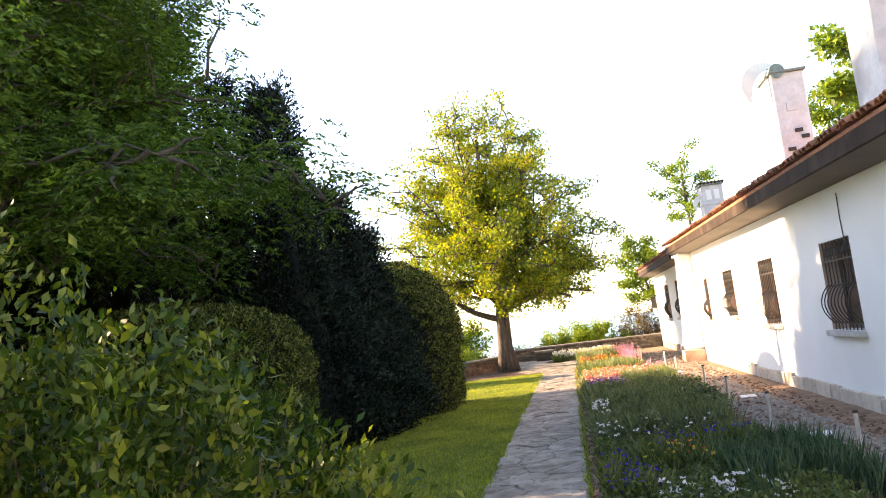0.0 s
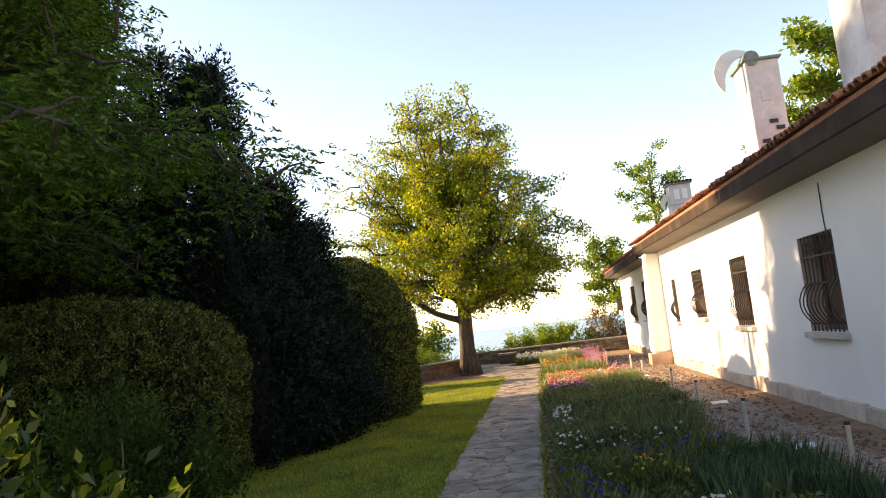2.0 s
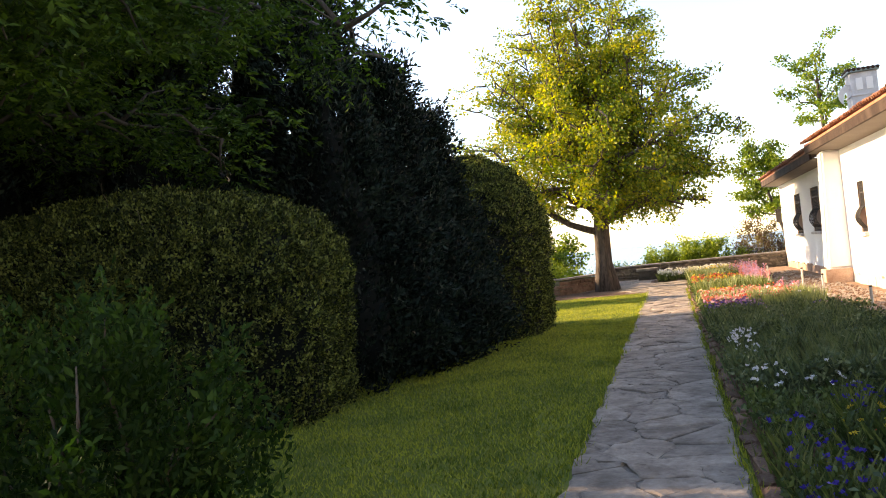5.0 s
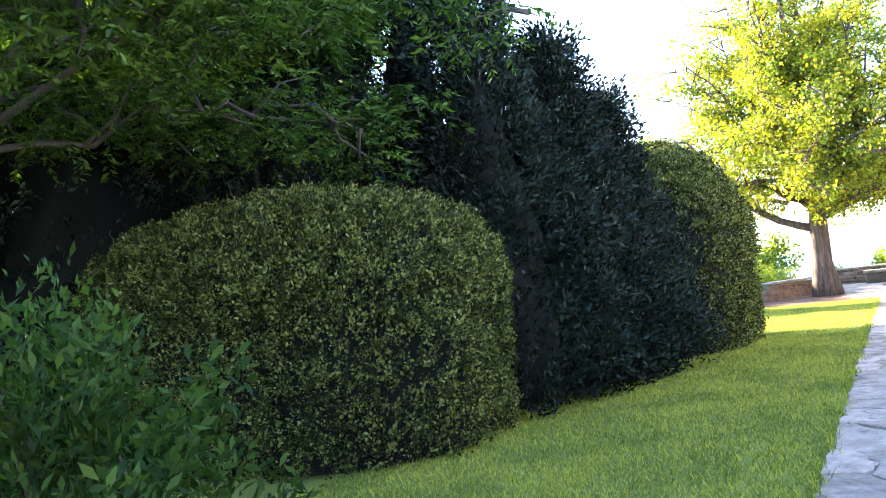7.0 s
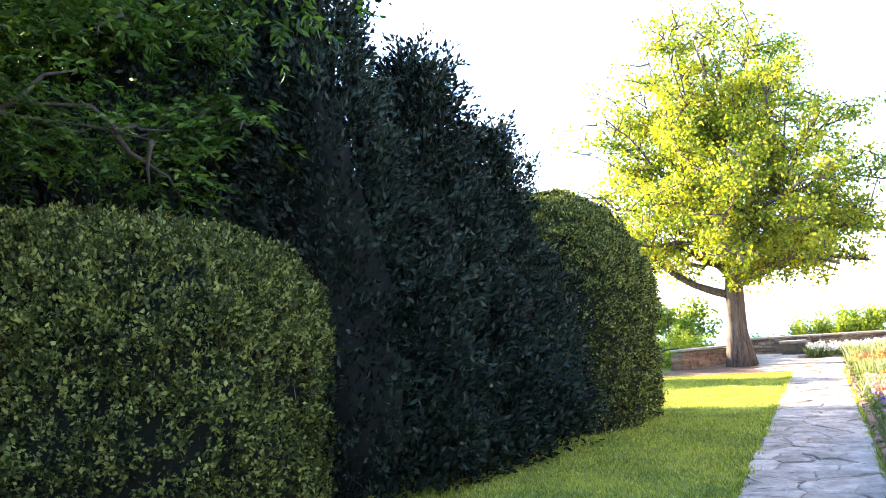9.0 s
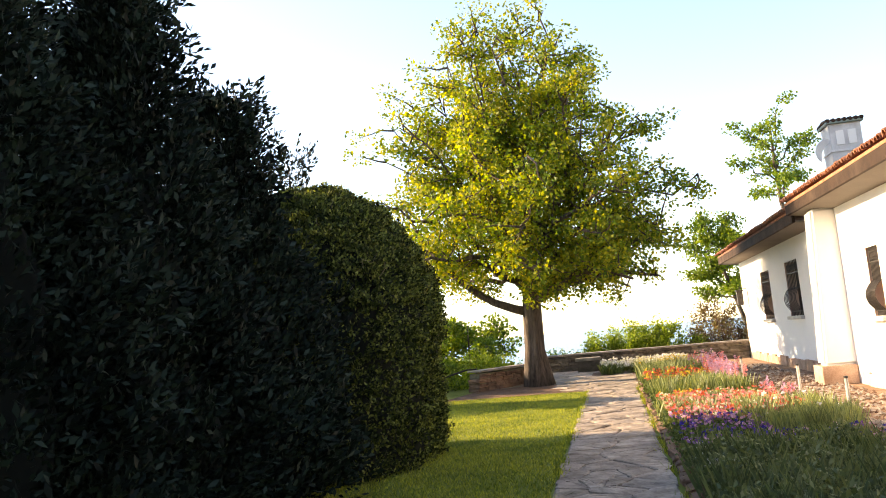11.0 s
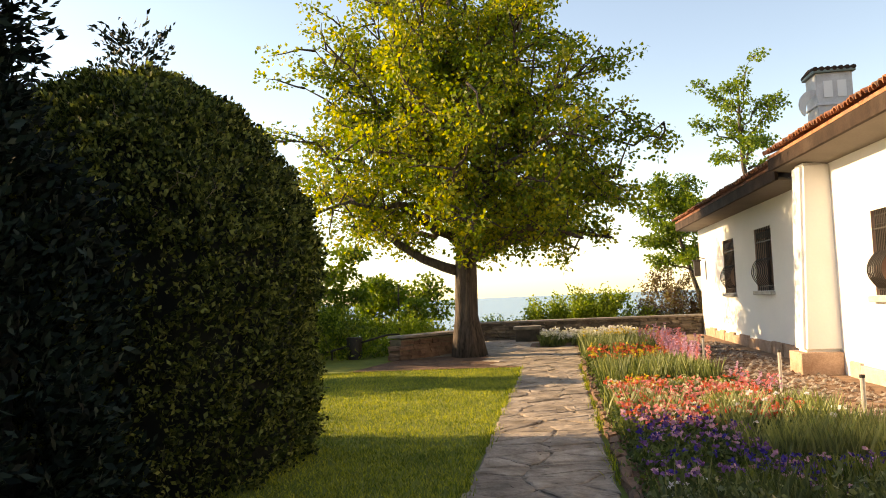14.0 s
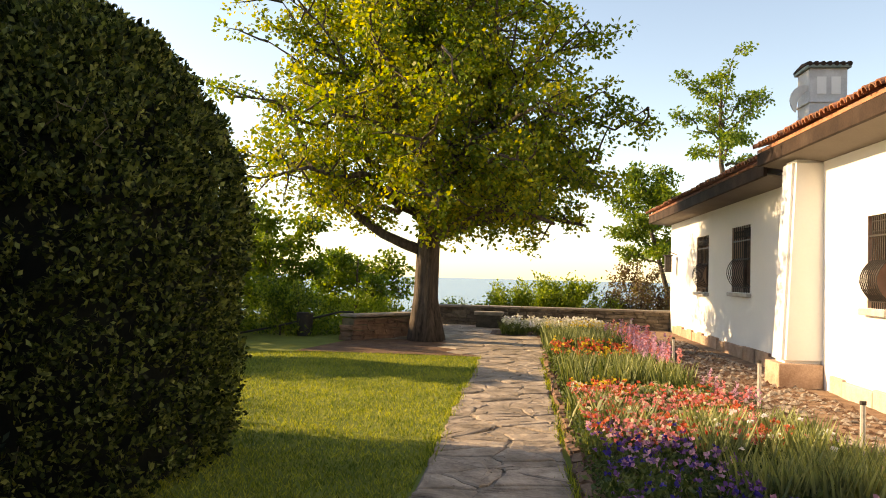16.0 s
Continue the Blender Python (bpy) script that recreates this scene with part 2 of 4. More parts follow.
def leaf_quads(P, size, aspect=0.55, droop=0.0, out=None, spread=1.0, jitter=0.35):
    """Kite-shaped leaves at the points P; out: preferred direction of the leaf's length."""
    k = len(P)
    d = rng.normal(size=(k, 3)) * spread
    if out is not None:
        d = d * 0.55 + out
    d[:, 2] -= droop
    d = unit(d)
    s = unit(np.cross(d, rng.normal(size=(k, 3))))
    L = (size * (1 + jitter * rng.uniform(-1, 1, k)))[:, None]
    nrm = np.cross(d, s)
    a = P
    b = P + d * L * 0.5 + s * L * aspect * 0.5 + nrm * L * 0.08
    c = P + d * L
    e = P + d * L * 0.5 - s * L * aspect * 0.5 + nrm * L * 0.08
    return np.stack([a, b, c, e], 1)


def tube(points, radii, sides=7):
    """A tapered tube as vertices and faces."""
    P = np.array(points, float)
    T = unit(np.gradient(P, axis=0))
    ref = np.array([0.31, 0.87, 0.2])
    A = unit(np.cross(T, ref)); B = np.cross(T, A)
    ang = np.linspace(0, 2 * np.pi, sides, endpoint=False)
    V = (P[:, None] + np.array(radii)[:, None, None] * (np.cos(ang)[None, :, None] * A[:, None] + np.sin(ang)[None, :, None] * B[:, None])).reshape(-1, 3)
    F = [(i * sides + j, i * sides + (j + 1) % sides, (i + 1) * sides + (j + 1) % sides, (i + 1) * sides + j) for i in range(len(P) - 1) for j in range(sides)]
    F.append(tuple(range(sides - 1, -1, -1))); F.append(tuple((len(P) - 1) * sides + j for j in range(sides)))
    return V, F


class Wood:
    def __init__(self):
        self.v, self.f, self.n = [], [], 0
    def add(self, points, radii, sides=7):
        V, F = tube(points, radii, sides)
        self.v.append(V)
        self.f += [tuple(i + self.n for i in q) for q in F]
        self.n += len(V)
    def make(self, name, material, parent):
        return mesh_ob(name, np.concatenate(self.v), self.f, material, parent, True)


def bend(a, b, sag, k=7, wob=0.05):
    a, b = np.array(a, float), np.array(b, float)
    t = np.linspace(0, 1, k)[:, None]
    p = a + (b - a) * t
    p[:, 2] += (sag * 4 * t * (1 - t))[:, 0]
    p[1:-1] += rng.normal(size=(k - 2, 3)) * wob * np.linalg.norm(b - a)
    return p


def broad_tree(name, base, height, fork, radius, shape, material, limbs, twigs, per, leaf, label, lean=(0, 0), trunk_r=0.3, core=0.25, droop=0.1, puff=0.42, aspect=0.7, frond=False, bark=None, low=1.15, upright=False, boughs=()):
    """A trunk, bent limbs with twigs, and leaves in clumps round the twig ends. shape(h): crown radius at height share h of the crown."""
    bx, by, bz = base
    tree = tagged(new(name), label, "tree")
    tree.location = base
    w = Wood()
    top = np.array([lean[0], lean[1], height * 0.86])
    axis = bend((0, 0, -0.15), top, 0, 9, 0.01)
    axis[1:3, :2] *= 0.3
    rad = trunk_r * np.linspace(1, 0.16, 9) ** 0.9
    rad[0] *= 1.45
    sides = 30 if upright else 12
    w.add(axis, rad, sides)
    if upright:
        ring = w.v[0].reshape(9, sides, 3)
        mid = ring.mean(1, keepdims=True)
        turn = 2 * np.pi * np.arange(sides) / sides
        rib = np.array([0.07 * np.sin(6 * turn + 0.3 * i) + 0.05 * np.sin(11 * turn + i) for i in range(9)]) + rng.normal(size=(9, sides)) * 0.025
        w.v[0] = (mid + (ring - mid) * (1 + rib[:, :, None])).reshape(-1, 3)
    clumps = []
    for i in range(limbs):
        h = (i + 0.5) / limbs
        z0 = fork + (height * 0.8 - fork) * h ** low
        ang = i * 2.399 + rng.uniform(-0.4, 0.4)
        r = radius * shape(h) * rng.uniform(0.82, 1.08)
        k = z0 / (height * 0.86)
        a = np.array([lean[0] * k, lean[1] * k, z0])
        zt = z0 + (height - z0) * (0.02 + 0.6 * h) * rng.uniform(0.6, 1.2) - 0.06 * r * (1 - h)
        b = np.array([a[0] + math.cos(ang) * r, a[1] + math.sin(ang) * r, min(zt, height)])
        if upright:
            q = fork + (height - fork) * min(1.0, h * 1.02)
            z0 = fork + (q - fork) * 0.42 * rng.uniform(0.5, 1.1)
            k = z0 / (height * 0.86)
            a = np.array([lean[0] * k, lean[1] * k, z0])
            b = np.array([a[0] + math.cos(ang) * r, a[1] + math.sin(ang) * r, q + rng.uniform(-0.4, 0.3) - 0.35 * (1 - h)])
        path = bend(a, b, (0.07 if not upright else 0.12 - 0.2 * h) * r, 8, 0.035)
        if i < len(boughs):
            B = np.array(boughs[i], float)
            s = np.linspace(0, len(B) - 1, 8)
            path = np.stack([np.interp(s, np.arange(len(B)), B[:, c]) for c in range(3)], 1)
            w.add(path, trunk_r * np.linspace(0.46, 0.1, 8) * (1.0 if upright else 0.4), 9)
        w.add(path, trunk_r * np.linspace(0.42 * (1 - 0.55 * h), 0.04, 8) * (1.0 if upright else 0.7), 6)
        for j in range(twigs):
            t = rng.uniform(core, 1.0)
            s = path[min(int(t * 7), 6)] * (1 - (t * 7 % 1)) + path[min(int(t * 7) + 1, 7)] * (t * 7 % 1)
            e = s + unit(rng.normal(size=3) * np.array([1, 1, 0.75]) + np.array([math.cos(ang), math.sin(ang), 0.35]) * 0.6) * rng.uniform(0.35, 1.0) * radius * 0.26
            e[2] = max(e[2], fork - (0.4 if upright else 0.15))
            w.add(bend(s, e, 0.03, 4, 0.05), [0.03, 0.022, 0.015, 0.006], 4)
            clumps += [e, s * 0.4 + e * 0.6]
    w.make("trunk", bark or M_bark, tree)
    C = np.array(clumps)
    P = np.repeat(C, per, axis=0)
    off = unit(rng.normal(size=P.shape)) * (puff * rng.uniform(0.15, 1, (len(P), 1)) ** 0.6) * np.array([1, 1, 0.6])
    P = P + off
    if frond:
        D = unit(off * np.array([1, 1, 0.2]) + np.array([0, 0, -0.25]) * puff)
        S = unit(np.cross(D, np.array([0.05, 0.02, 1.0])))
        k = 9
        t = np.tile(np.linspace(0.1, 1, k), len(P))[:, None]
        side = np.tile(np.array([1, -1] * 5)[:k], len(P))[:, None]
        D9, S9 = np.repeat(D, k, axis=0), np.repeat(S, k, axis=0)
        Q = np.repeat(P, k, axis=0) + D9 * t * leaf * 2.6
        quads_mesh("crown", leaf_quads(Q, leaf, aspect, droop * 0.6, (S9 * side + D9 * 0.7) * 1.6), material, tree)
    else:
        quads_mesh("crown", leaf_quads(P, leaf, aspect, droop, unit(off) * 0.6), material, tree)
    return tree


def rounded(u, v, rx, ry, h, e=0.6, sh=0.48, dome=2.1):
    """A clipped hedge's skin: u round, v up (0 to 1); returns points and outward normals."""
    cu, su = np.cos(u), np.sin(u)
    k = np.where(v < sh, 1.0, np.sqrt(np.maximum(1 - (np.maximum(v - sh, 0) / (1 - sh)) ** dome, 0)))
    k = k * (0.94 + 0.06 * np.sin(v * 3.0))
    X = np.sign(cu) * np.abs(cu) ** e * rx * k
    Y = np.sign(su) * np.abs(su) ** e * ry * k
    Z = v * h
    lump = np.array([noise.noise((x * 1.3, y * 1.3, z * 1.3)) * 0.08 + noise.noise((x * 5.0, y * 5.0 + 7, z * 5.0)) * 0.1 for x, y, z in zip(X, Y, Z)])
    N = unit(np.stack([np.sign(cu) * np.abs(cu) ** (2 - e) / rx, np.sign(su) * np.abs(su) ** (2 - e) / ry, np.where(v < sh, 0.05, (v - sh) * 1.8)], 1))
    return np.stack([X, Y, Z], 1) + N * lump[:, None], N


def clipped_hedge(name, base, rx, ry, h, turn, count, leaf, label, e=0.6, sh=0.48, dome=2.1):
    hedge = tagged(new(name), label, "hedge")
    hedge.matrix_basis = pose(*base, 0, 0, turn)
    nu, nv = 40, 18
    around = np.linspace(0, 2 * np.pi, nu, endpoint=False)
    U, V = np.meshgrid(around + 0.25 * np.sin(4 * around) * -0.9, np.linspace(0, 0.999, nv))
    P, N = rounded(U.ravel(), V.ravel(), rx, ry, h, e, sh, dome)
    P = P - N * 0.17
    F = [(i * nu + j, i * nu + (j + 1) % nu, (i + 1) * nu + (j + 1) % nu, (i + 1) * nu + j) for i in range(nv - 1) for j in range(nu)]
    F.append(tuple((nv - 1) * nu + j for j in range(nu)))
    # black shell set behind the leaves as painted shade
    mesh_ob("core", P, F, M_inner_shade, hedge, True)
    ring = np.linspace(0, 2 * np.pi, 2001)
    cx = np.sign(np.cos(ring)) * np.abs(np.cos(ring)) ** e * rx
    cy = np.sign(np.sin(ring)) * np.abs(np.sin(ring)) ** e * ry
    run = np.concatenate([[0], np.cumsum(np.hypot(np.diff(cx), np.diff(cy)))])
    u, v = np.interp(rng.uniform(0, run[-1], count), run, ring), rng.uniform(0.0, 1, count) ** 0.9
    v[: count // 3] = 1 - rng.uniform(0, 0.62, count // 3) ** 1.7
    P, N = rounded(u, v, rx, ry, h, e, sh, dome)
    # gaps between the sprigs, where the near-black inner shell stands in for shade
    full = np.array([noise.noise((x * 9.0 + 3, y * 9.0, z * 7.0)) for x, y, z in P]) > -0.26
    P, N = P[full], N[full]
    count = len(P)
    # sprigs: leaves gathered along short shoots
    k = 8
    D = unit(N + rng.normal(size=N.shape) * 0.45 + np.array([0, 0, 0.7]))
    t = rng.uniform(-0.13, 0.07, (count, k, 1))
    sprig = (P[:, None] + D[:, None] * t + rng.normal(size=(count, k, 3)) * 0.014).reshape(-1, 3)
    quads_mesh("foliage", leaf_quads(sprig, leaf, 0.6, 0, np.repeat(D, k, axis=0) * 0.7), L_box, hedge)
    # bare twigs showing between the leaves
    for i in rng.integers(0, count, 40):
        a = P[i] - N[i] * 0.05
        b = a + N[i] * 0.06 + np.array([rng.normal() * 0.06, rng.normal() * 0.06, rng.uniform(0.08, 0.26)])
        V, F = tube(bend(a, b, 0.02, 5, 0.08), [0.004, 0.004, 0.003, 0.003, 0.002], 4)
        mesh_ob("twig", V, F, M_twig, hedge)
    return hedge


def conifer(name, base, radius, height, count, label, lean=0.0):
    """A dark spire: a core cone blackened as inner shade, and upright sprays in ragged shoots."""
    tree = tagged(new(name), label, "tree")
    tree.location = base
    seed = base[0] * 3.1 + base[1] * 1.7
    def reach(a, q):
        """Radius towards the angle a at the height share q: bulging boughs and gaps between them."""
        r = radius * min(1.0, q * 3 + 0.75) * max(1 - q, 0.012) ** 0.8
        return r * (1 + 0.55 * noise.noise((math.cos(a) * 1.6 + seed, math.sin(a) * 1.6, q * 4.2)) + 0.36 * noise.noise((math.cos(a) * 4 + seed, math.sin(a) * 4, q * 11)))
    nu, nv = 26, 16
    rings = []
    for i in range(nv):
        q = i / (nv - 1)
        for j in range(nu):
            a = 2 * math.pi * j / nu
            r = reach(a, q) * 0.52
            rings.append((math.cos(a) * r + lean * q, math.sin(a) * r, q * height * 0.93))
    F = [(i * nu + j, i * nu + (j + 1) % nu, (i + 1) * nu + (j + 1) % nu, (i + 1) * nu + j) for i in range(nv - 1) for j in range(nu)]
    mesh_ob("core", rings, F, M_inner_shade, tree, True)
    w = Wood()
    w.add([(0, 0, -0.1), (0, 0, height * 0.5), (lean, 0, height * 0.97)], [radius * 0.09, radius * 0.05, 0.01], 7)
    w.make("trunk", M_bark, tree)
    k = count // 8
    q = rng.uniform(0.0, 1.0, k) ** 1.2
    a = rng.uniform(0, 2 * np.pi, k)
    r = np.array([reach(x, y) for x, y in zip(a, q)]) * rng.uniform(0.78, 1.02, k)
    C = np.stack([np.cos(a) * r + lean * q, np.sin(a) * r, q * height], 1)
    D = unit(np.stack([np.cos(a) * 0.8, np.sin(a) * 0.8, rng.uniform(-0.1, 1.0, k)], 1))
    L = rng.uniform(0.12, 0.5, k) * (0.75 + 0.5 * (q > 0.75))
    t = rng.uniform(0, 1, (k, 14))
    P = (C[:, None] + D[:, None] * (t * L[:, None])[:, :, None] + rng.normal(size=(k, 14, 3)) * (0.075 * (1 - t) + 0.012)[:, :, None]).reshape(-1, 3)
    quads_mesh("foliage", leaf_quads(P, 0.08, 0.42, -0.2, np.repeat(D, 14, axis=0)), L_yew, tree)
    return tree


def bush(name, base, rx, ry, h, count, leaf, material, label, stems=14, category="shrub", flat=0.6, aspect=0.5, shoot=0.35):
    thing = tagged(new(name), label, category)
    thing.location = base
    tips = []
    for i in range(stems * 5):
        a = rng.uniform(0, 2 * np.pi); q = rng.uniform(0.15, 1.0)
        z = h * math.sqrt(max(1 - q * q * 0.8, 0.05)) * rng.uniform(0.35, 1.0)
        tip = np.array([math.cos(a) * rx * q, math.sin(a) * ry * q, z])
        if i < stems:
            V, F = tube(bend((tip[0] * 0.15, tip[1] * 0.15, 0), tip, 0.05, 5, 0.04), [0.016, 0.013, 0.01, 0.007, 0.003], 5)
            mesh_ob("stem", V, F, M_bark, thing, True)
        tips.append(tip)
    T = np.array(tips)
    k = count // len(T)
    D = unit(T * np.array([1, 1, 0.3]) + np.array([0, 0, h * 0.7]))
    t = rng.uniform(-1, 0.15, (len(T), k, 1)) * shoot
    P = T[:, None] + D[:, None] * t + rng.normal(size=(len(T), k, 3)) * leaf * 0.9
    quads_mesh("foliage", leaf_quads(P.reshape(-1, 3), leaf, aspect, 0.0, np.repeat(D, k, axis=0) * flat), material, thing)
    return thing


# ---- ground, sea ----
def path_left(y):
    return -0.79
PATH_W = 1.08

def ground_z(x, y):
    z = 0.0
    if y > 24.6:
        z -= min((y - 24.6) * 0.9, 16.0)
    if x < -7.0 and y > 8:
        z -= min((-7.0 - x) * 0.35 * min((y - 8) / 6, 1), 10.0)
    return z

gx = np.concatenate([np.linspace(-70, -12, 16), np.linspace(-10, 10, 41), np.linspace(12, 70, 16)])
gy = np.concatenate([np.linspace(-60, -16, 12), np.linspace(-14, 24.5, 78), [24.7], np.linspace(26, 60, 20)])
gv = [(x, y, ground_z(x, y)) for y in gy for x in gx]
gf = [(i * len(gx) + j, i * len(gx) + j + 1, (i + 1) * len(gx) + j + 1, (i + 1) * len(gx) + j) for i in range(len(gy) - 1) for j in range(len(gx) - 1)]
tagged(mesh_ob("ground", gv, gf, M_ground), "grassy garden ground falling away to the sea", "ground", kind="structure")
sv = [(-4900, 30, -12), (4900, 30, -12), (4900, 4950, -12), (-4900, 4950, -12)]
tagged(mesh_ob("water", sv, [(0, 1, 2, 3)], M_sea), "calm blue sea out to the horizon", "sea", kind="structure")

# ---- lawn ----
def lawn():
    n = 210000
    y = rng.uniform(0, 1, n) ** 1.1 * 26 - 11
    xr = -0.82 + 0 * y
    x = xr - rng.uniform(0, 1, n) * np.where(y > 7, 5.6, 3.6)
    keep = y < 15.15 + np.minimum(x + 4.0, 0) * 0.6
    x, y = x[keep], y[keep]
    n = len(x)
    h = rng.uniform(0.018, 0.042, n)
    a = rng.uniform(0, np.pi, n)
    dx, dy = np.cos(a) * 0.0055, np.sin(a) * 0.0055
    lx, ly = rng.normal(size=n) * 0.018, rng.normal(size=n) * 0.018
    z0 = np.zeros(n)
    V = np.stack([np.stack([x - dx, y - dy, z0], 1), np.stack([x + dx, y + dy, z0], 1), np.stack([x + lx, y + ly, h], 1)], 1)
    tagged(quads_mesh("grass", V, L_grass, n=3), "short mown sunlit lawn grass beside the path", "grass", kind="stuff")
lawn()

# ---- house ----
WALL_X, FAR_X, WALL_T = 4.2, 4.3, 0.45
Y0, YB, Y1 = -16.0, 12.9, 24.05
EAVE = 3.15
NEAR_WINDOWS = [(-4.65, -3.45, 1.09, 2.39), (-0.86, 0.43, 1.09, 2.39), (3.2, 4.34, 1.15, 2.41), (6.86, 8.0, 1.32, 2.42), (10.2, 10.78, 1.22, 2.37)]
FAR_WINDOWS = [(16.08, 17.41, 1.3, 2.64), (19.43, 20.66, 1.25, 2.61)]

def wall_with_holes(name, x, y0, y1, z1, holes, label):
    bm = bmesh.new()
    ys = sorted({y0, y1, *[h[0] for h in holes], *[h[1] for h in holes]})
    for a, b in zip(ys, ys[1:]):
        hole = [h for h in holes if h[0] <= a and b <= h[1]]
        spans = [(-0.3, z1)] if not hole else [(-0.3, hole[0][2]), (hole[0][3], z1)]
        for c, d in spans:
            box_bm(x, x + WALL_T, a, b, c, d, bm=bm)
    bmesh.ops.remove_doubles(bm, verts=bm.verts, dist=0.0005)
    return tagged(part(name, bm, M_plaster), label, "wall", kind="structure")

wall_with_holes("wall_near", WALL_X, Y0, YB, EAVE + 0.25, NEAR_WINDOWS, "white plastered house wall with barred windows")
wall_with_holes("wall_far", FAR_X, YB, Y1, EAVE + 0.25, FAR_WINDOWS, "white plastered end wall of the house dappled with leaf shade")
tagged(part("wall_end", box_bm(FAR_X + WALL_T, 11.0, Y1 - WALL_T, Y1, -0.3, EAVE + 0.25), M_plaster), "white plastered gable end wall", "wall", kind="structure")
tagged(part("wall_back", box_bm(11.0, 11.4, Y0, Y1, -0.3, EAVE + 0.25), M_plaster), "plain white rear wall of the house", "wall", kind="structure")

def rod(points, r, sides=6):
    V, F = tube(points, [r] * len(points), sides)
    bm = bmesh.new()
    vs = [bm.verts.new(v) for v in V]
    for f in F:
        bm.faces.new([vs[i] for i in f])
    return bm

def window(name, x, y0, y1, z0, z1, sill):
    win = tagged(new(name), "dark window behind a bulging wrought iron grille", "window", kind="structure")
    win.location = (x, (y0 + y1) / 2, z0)
    w, h = y1 - y0, z1 - z0
    hw = w / 2
    part("shutter", box_bm(0.3, 0.33, -hw, hw, 0, h), M_curtain, win)
    fr = bmesh.new()
    for a in ((-hw, -hw + 0.06, 0, h), (hw - 0.06, hw, 0, h), (-hw + 0.06, hw - 0.06, 0, 0.06), (-hw + 0.06, hw - 0.06, h - 0.06, h), (-0.03, 0.03, 0.06, h - 0.06)):
        box_bm(0.235, 0.295, a[0], a[1], a[2], a[3], 0.006, fr)
    part("window_frame", fr, M_frame, win)
    for s in (-1, 1):
        a, b = (-hw + 0.06, -0.03) if s < 0 else (0.03, hw - 0.06)
        part("pane", box_bm(0.262, 0.268, a, b, 0.06, h - 0.06), M_glass, win).visible_shadow = False
    rv = bmesh.new()
    for s in (-1, 1):
        box_bm(0.004, 0.3, s * hw - 0.004, s * hw + 0.004, 0.0, h, bm=rv)
    part("reveal", rv, M_reveal, win)
    if sill:
        part("window_sill", box_bm(-0.09, 0.2, -hw - 0.06, hw + 0.06, -0.085, -0.004, 0.015), M_sill, win)
    grille = part("grille", box_bm(0.018, 0.042, -hw, hw, h * 0.5 - 0.012, h * 0.5 + 0.012), M_iron, win, "wrought iron grille with a bulging lower half")
    n = 9
    for i in range(n):
        y = -hw + 0.07 + (w - 0.14) * i / (n - 1)
        b = 0.15
        pts = [(0.03, y, h), (0.03, y, h * 0.52)]
        pts += [(0.03 - b * math.sin(t * math.pi) ** 0.8, y, h * (0.52 - 0.44 * t)) for t in (0.12, 0.25, 0.4, 0.55, 0.7, 0.85, 0.95)]
        pts += [(0.03, y, h * 0.07), (0.03, y, 0.0)]
        part("grille_bar", rod(pts, 0.009), M_iron, grille)
    for z in (0.08, 0.78):
        part("grille_rail", box_bm(0.018, 0.042, -hw, hw, h * z - 0.012, h * z + 0.012), M_iron, grille)
    for i in range(n - 1):
        y = -hw + 0.07 + (w - 0.14) * (i + 0.5) / (n - 1)
        ring = [(0.03, y + 0.035 * math.cos(t), h * 0.88 + 0.07 * math.sin(t)) for t in np.linspace(0, 2 * math.pi, 10)]
        part("grille_scroll", rod(ring, 0.007, 5), M_iron, grille)
    return win

M_glass = bpy.data.materials.new("window_glass")
M_glass.use_nodes = True
M_glass.node_tree.nodes["Principled BSDF"].inputs["Transmission Weight"].default_value = 1.0
M_glass.node_tree.nodes["Principled BSDF"].inputs["IOR"].default_value = 1.45
M_glass.node_tree.nodes["Principled BSDF"].inputs["Roughness"].default_value = 0.03
for i, (a, b, c, d) in enumerate(NEAR_WINDOWS):
    window("window_%d" % (i + 1), WALL_X, a, b, c, d, True)
for i, (a, b, c, d) in enumerate(FAR_WINDOWS):
    window("window_%d" % (i + 6), FAR_X, a, b, c, d, True)

# buttress, slightly tapering
bm = box_bm(3.78, WALL_X + 0.1, 12.2, 12.7, 0.36, 3.3)
for v in bm.verts:
    if v.co.z < 1 and v.co.x < 4:
        v.co.x -= 0.13
bmesh.ops.bevel(bm, geom=list(bm.edges), offset=0.05, segments=3, affect='EDGES')
tagged(part("buttress", bm, M_plaster), "white plastered buttress with a brick foot", "buttress", kind="structure")
tagged(part("buttress_base", box_bm(3.58, WALL_X - 0.005, 12.13, 12.78, -0.2, 0.36, 0.02), M_brickbase), "reddish brick foot of the buttress", "plinth", kind="structure")

def plinth(name, x, y0, y1, h, material, label):
    base = tagged(new(name), label, "plinth", kind="structure")
    y = y0
    shared = []
    for k in range(6):
        L = 0.42 + 0.09 * k
        bm = box_bm(-0.05, 0.02, 0, L, -0.2, h + 0.03 * math.sin(k * 2.1), 0.012)
        me = bpy.data.meshes.new("stone_block"); bm.to_mesh(me); bm.free(); me.materials.append(material)
        shared.append((L, me))
    while y < y1 - 0.3:
        L, me = shared[rng.integers(6)]
        ob = new("stone_block", me); ob.parent = base
        ob.location = (x - rng.uniform(0, 0.015), y, 0)
        y += L + 0.012
    return base

plinth("plinth_near", WALL_X - 0.0, Y0, 12.1, 0.25, M_plinth, "rough stone block plinth along the white wall")
plinth("plinth_far", FAR_X - 0.0, 12.95, Y1 - 0.4, 0.24, M_brickbase, "reddish stone plinth below the far white wall")

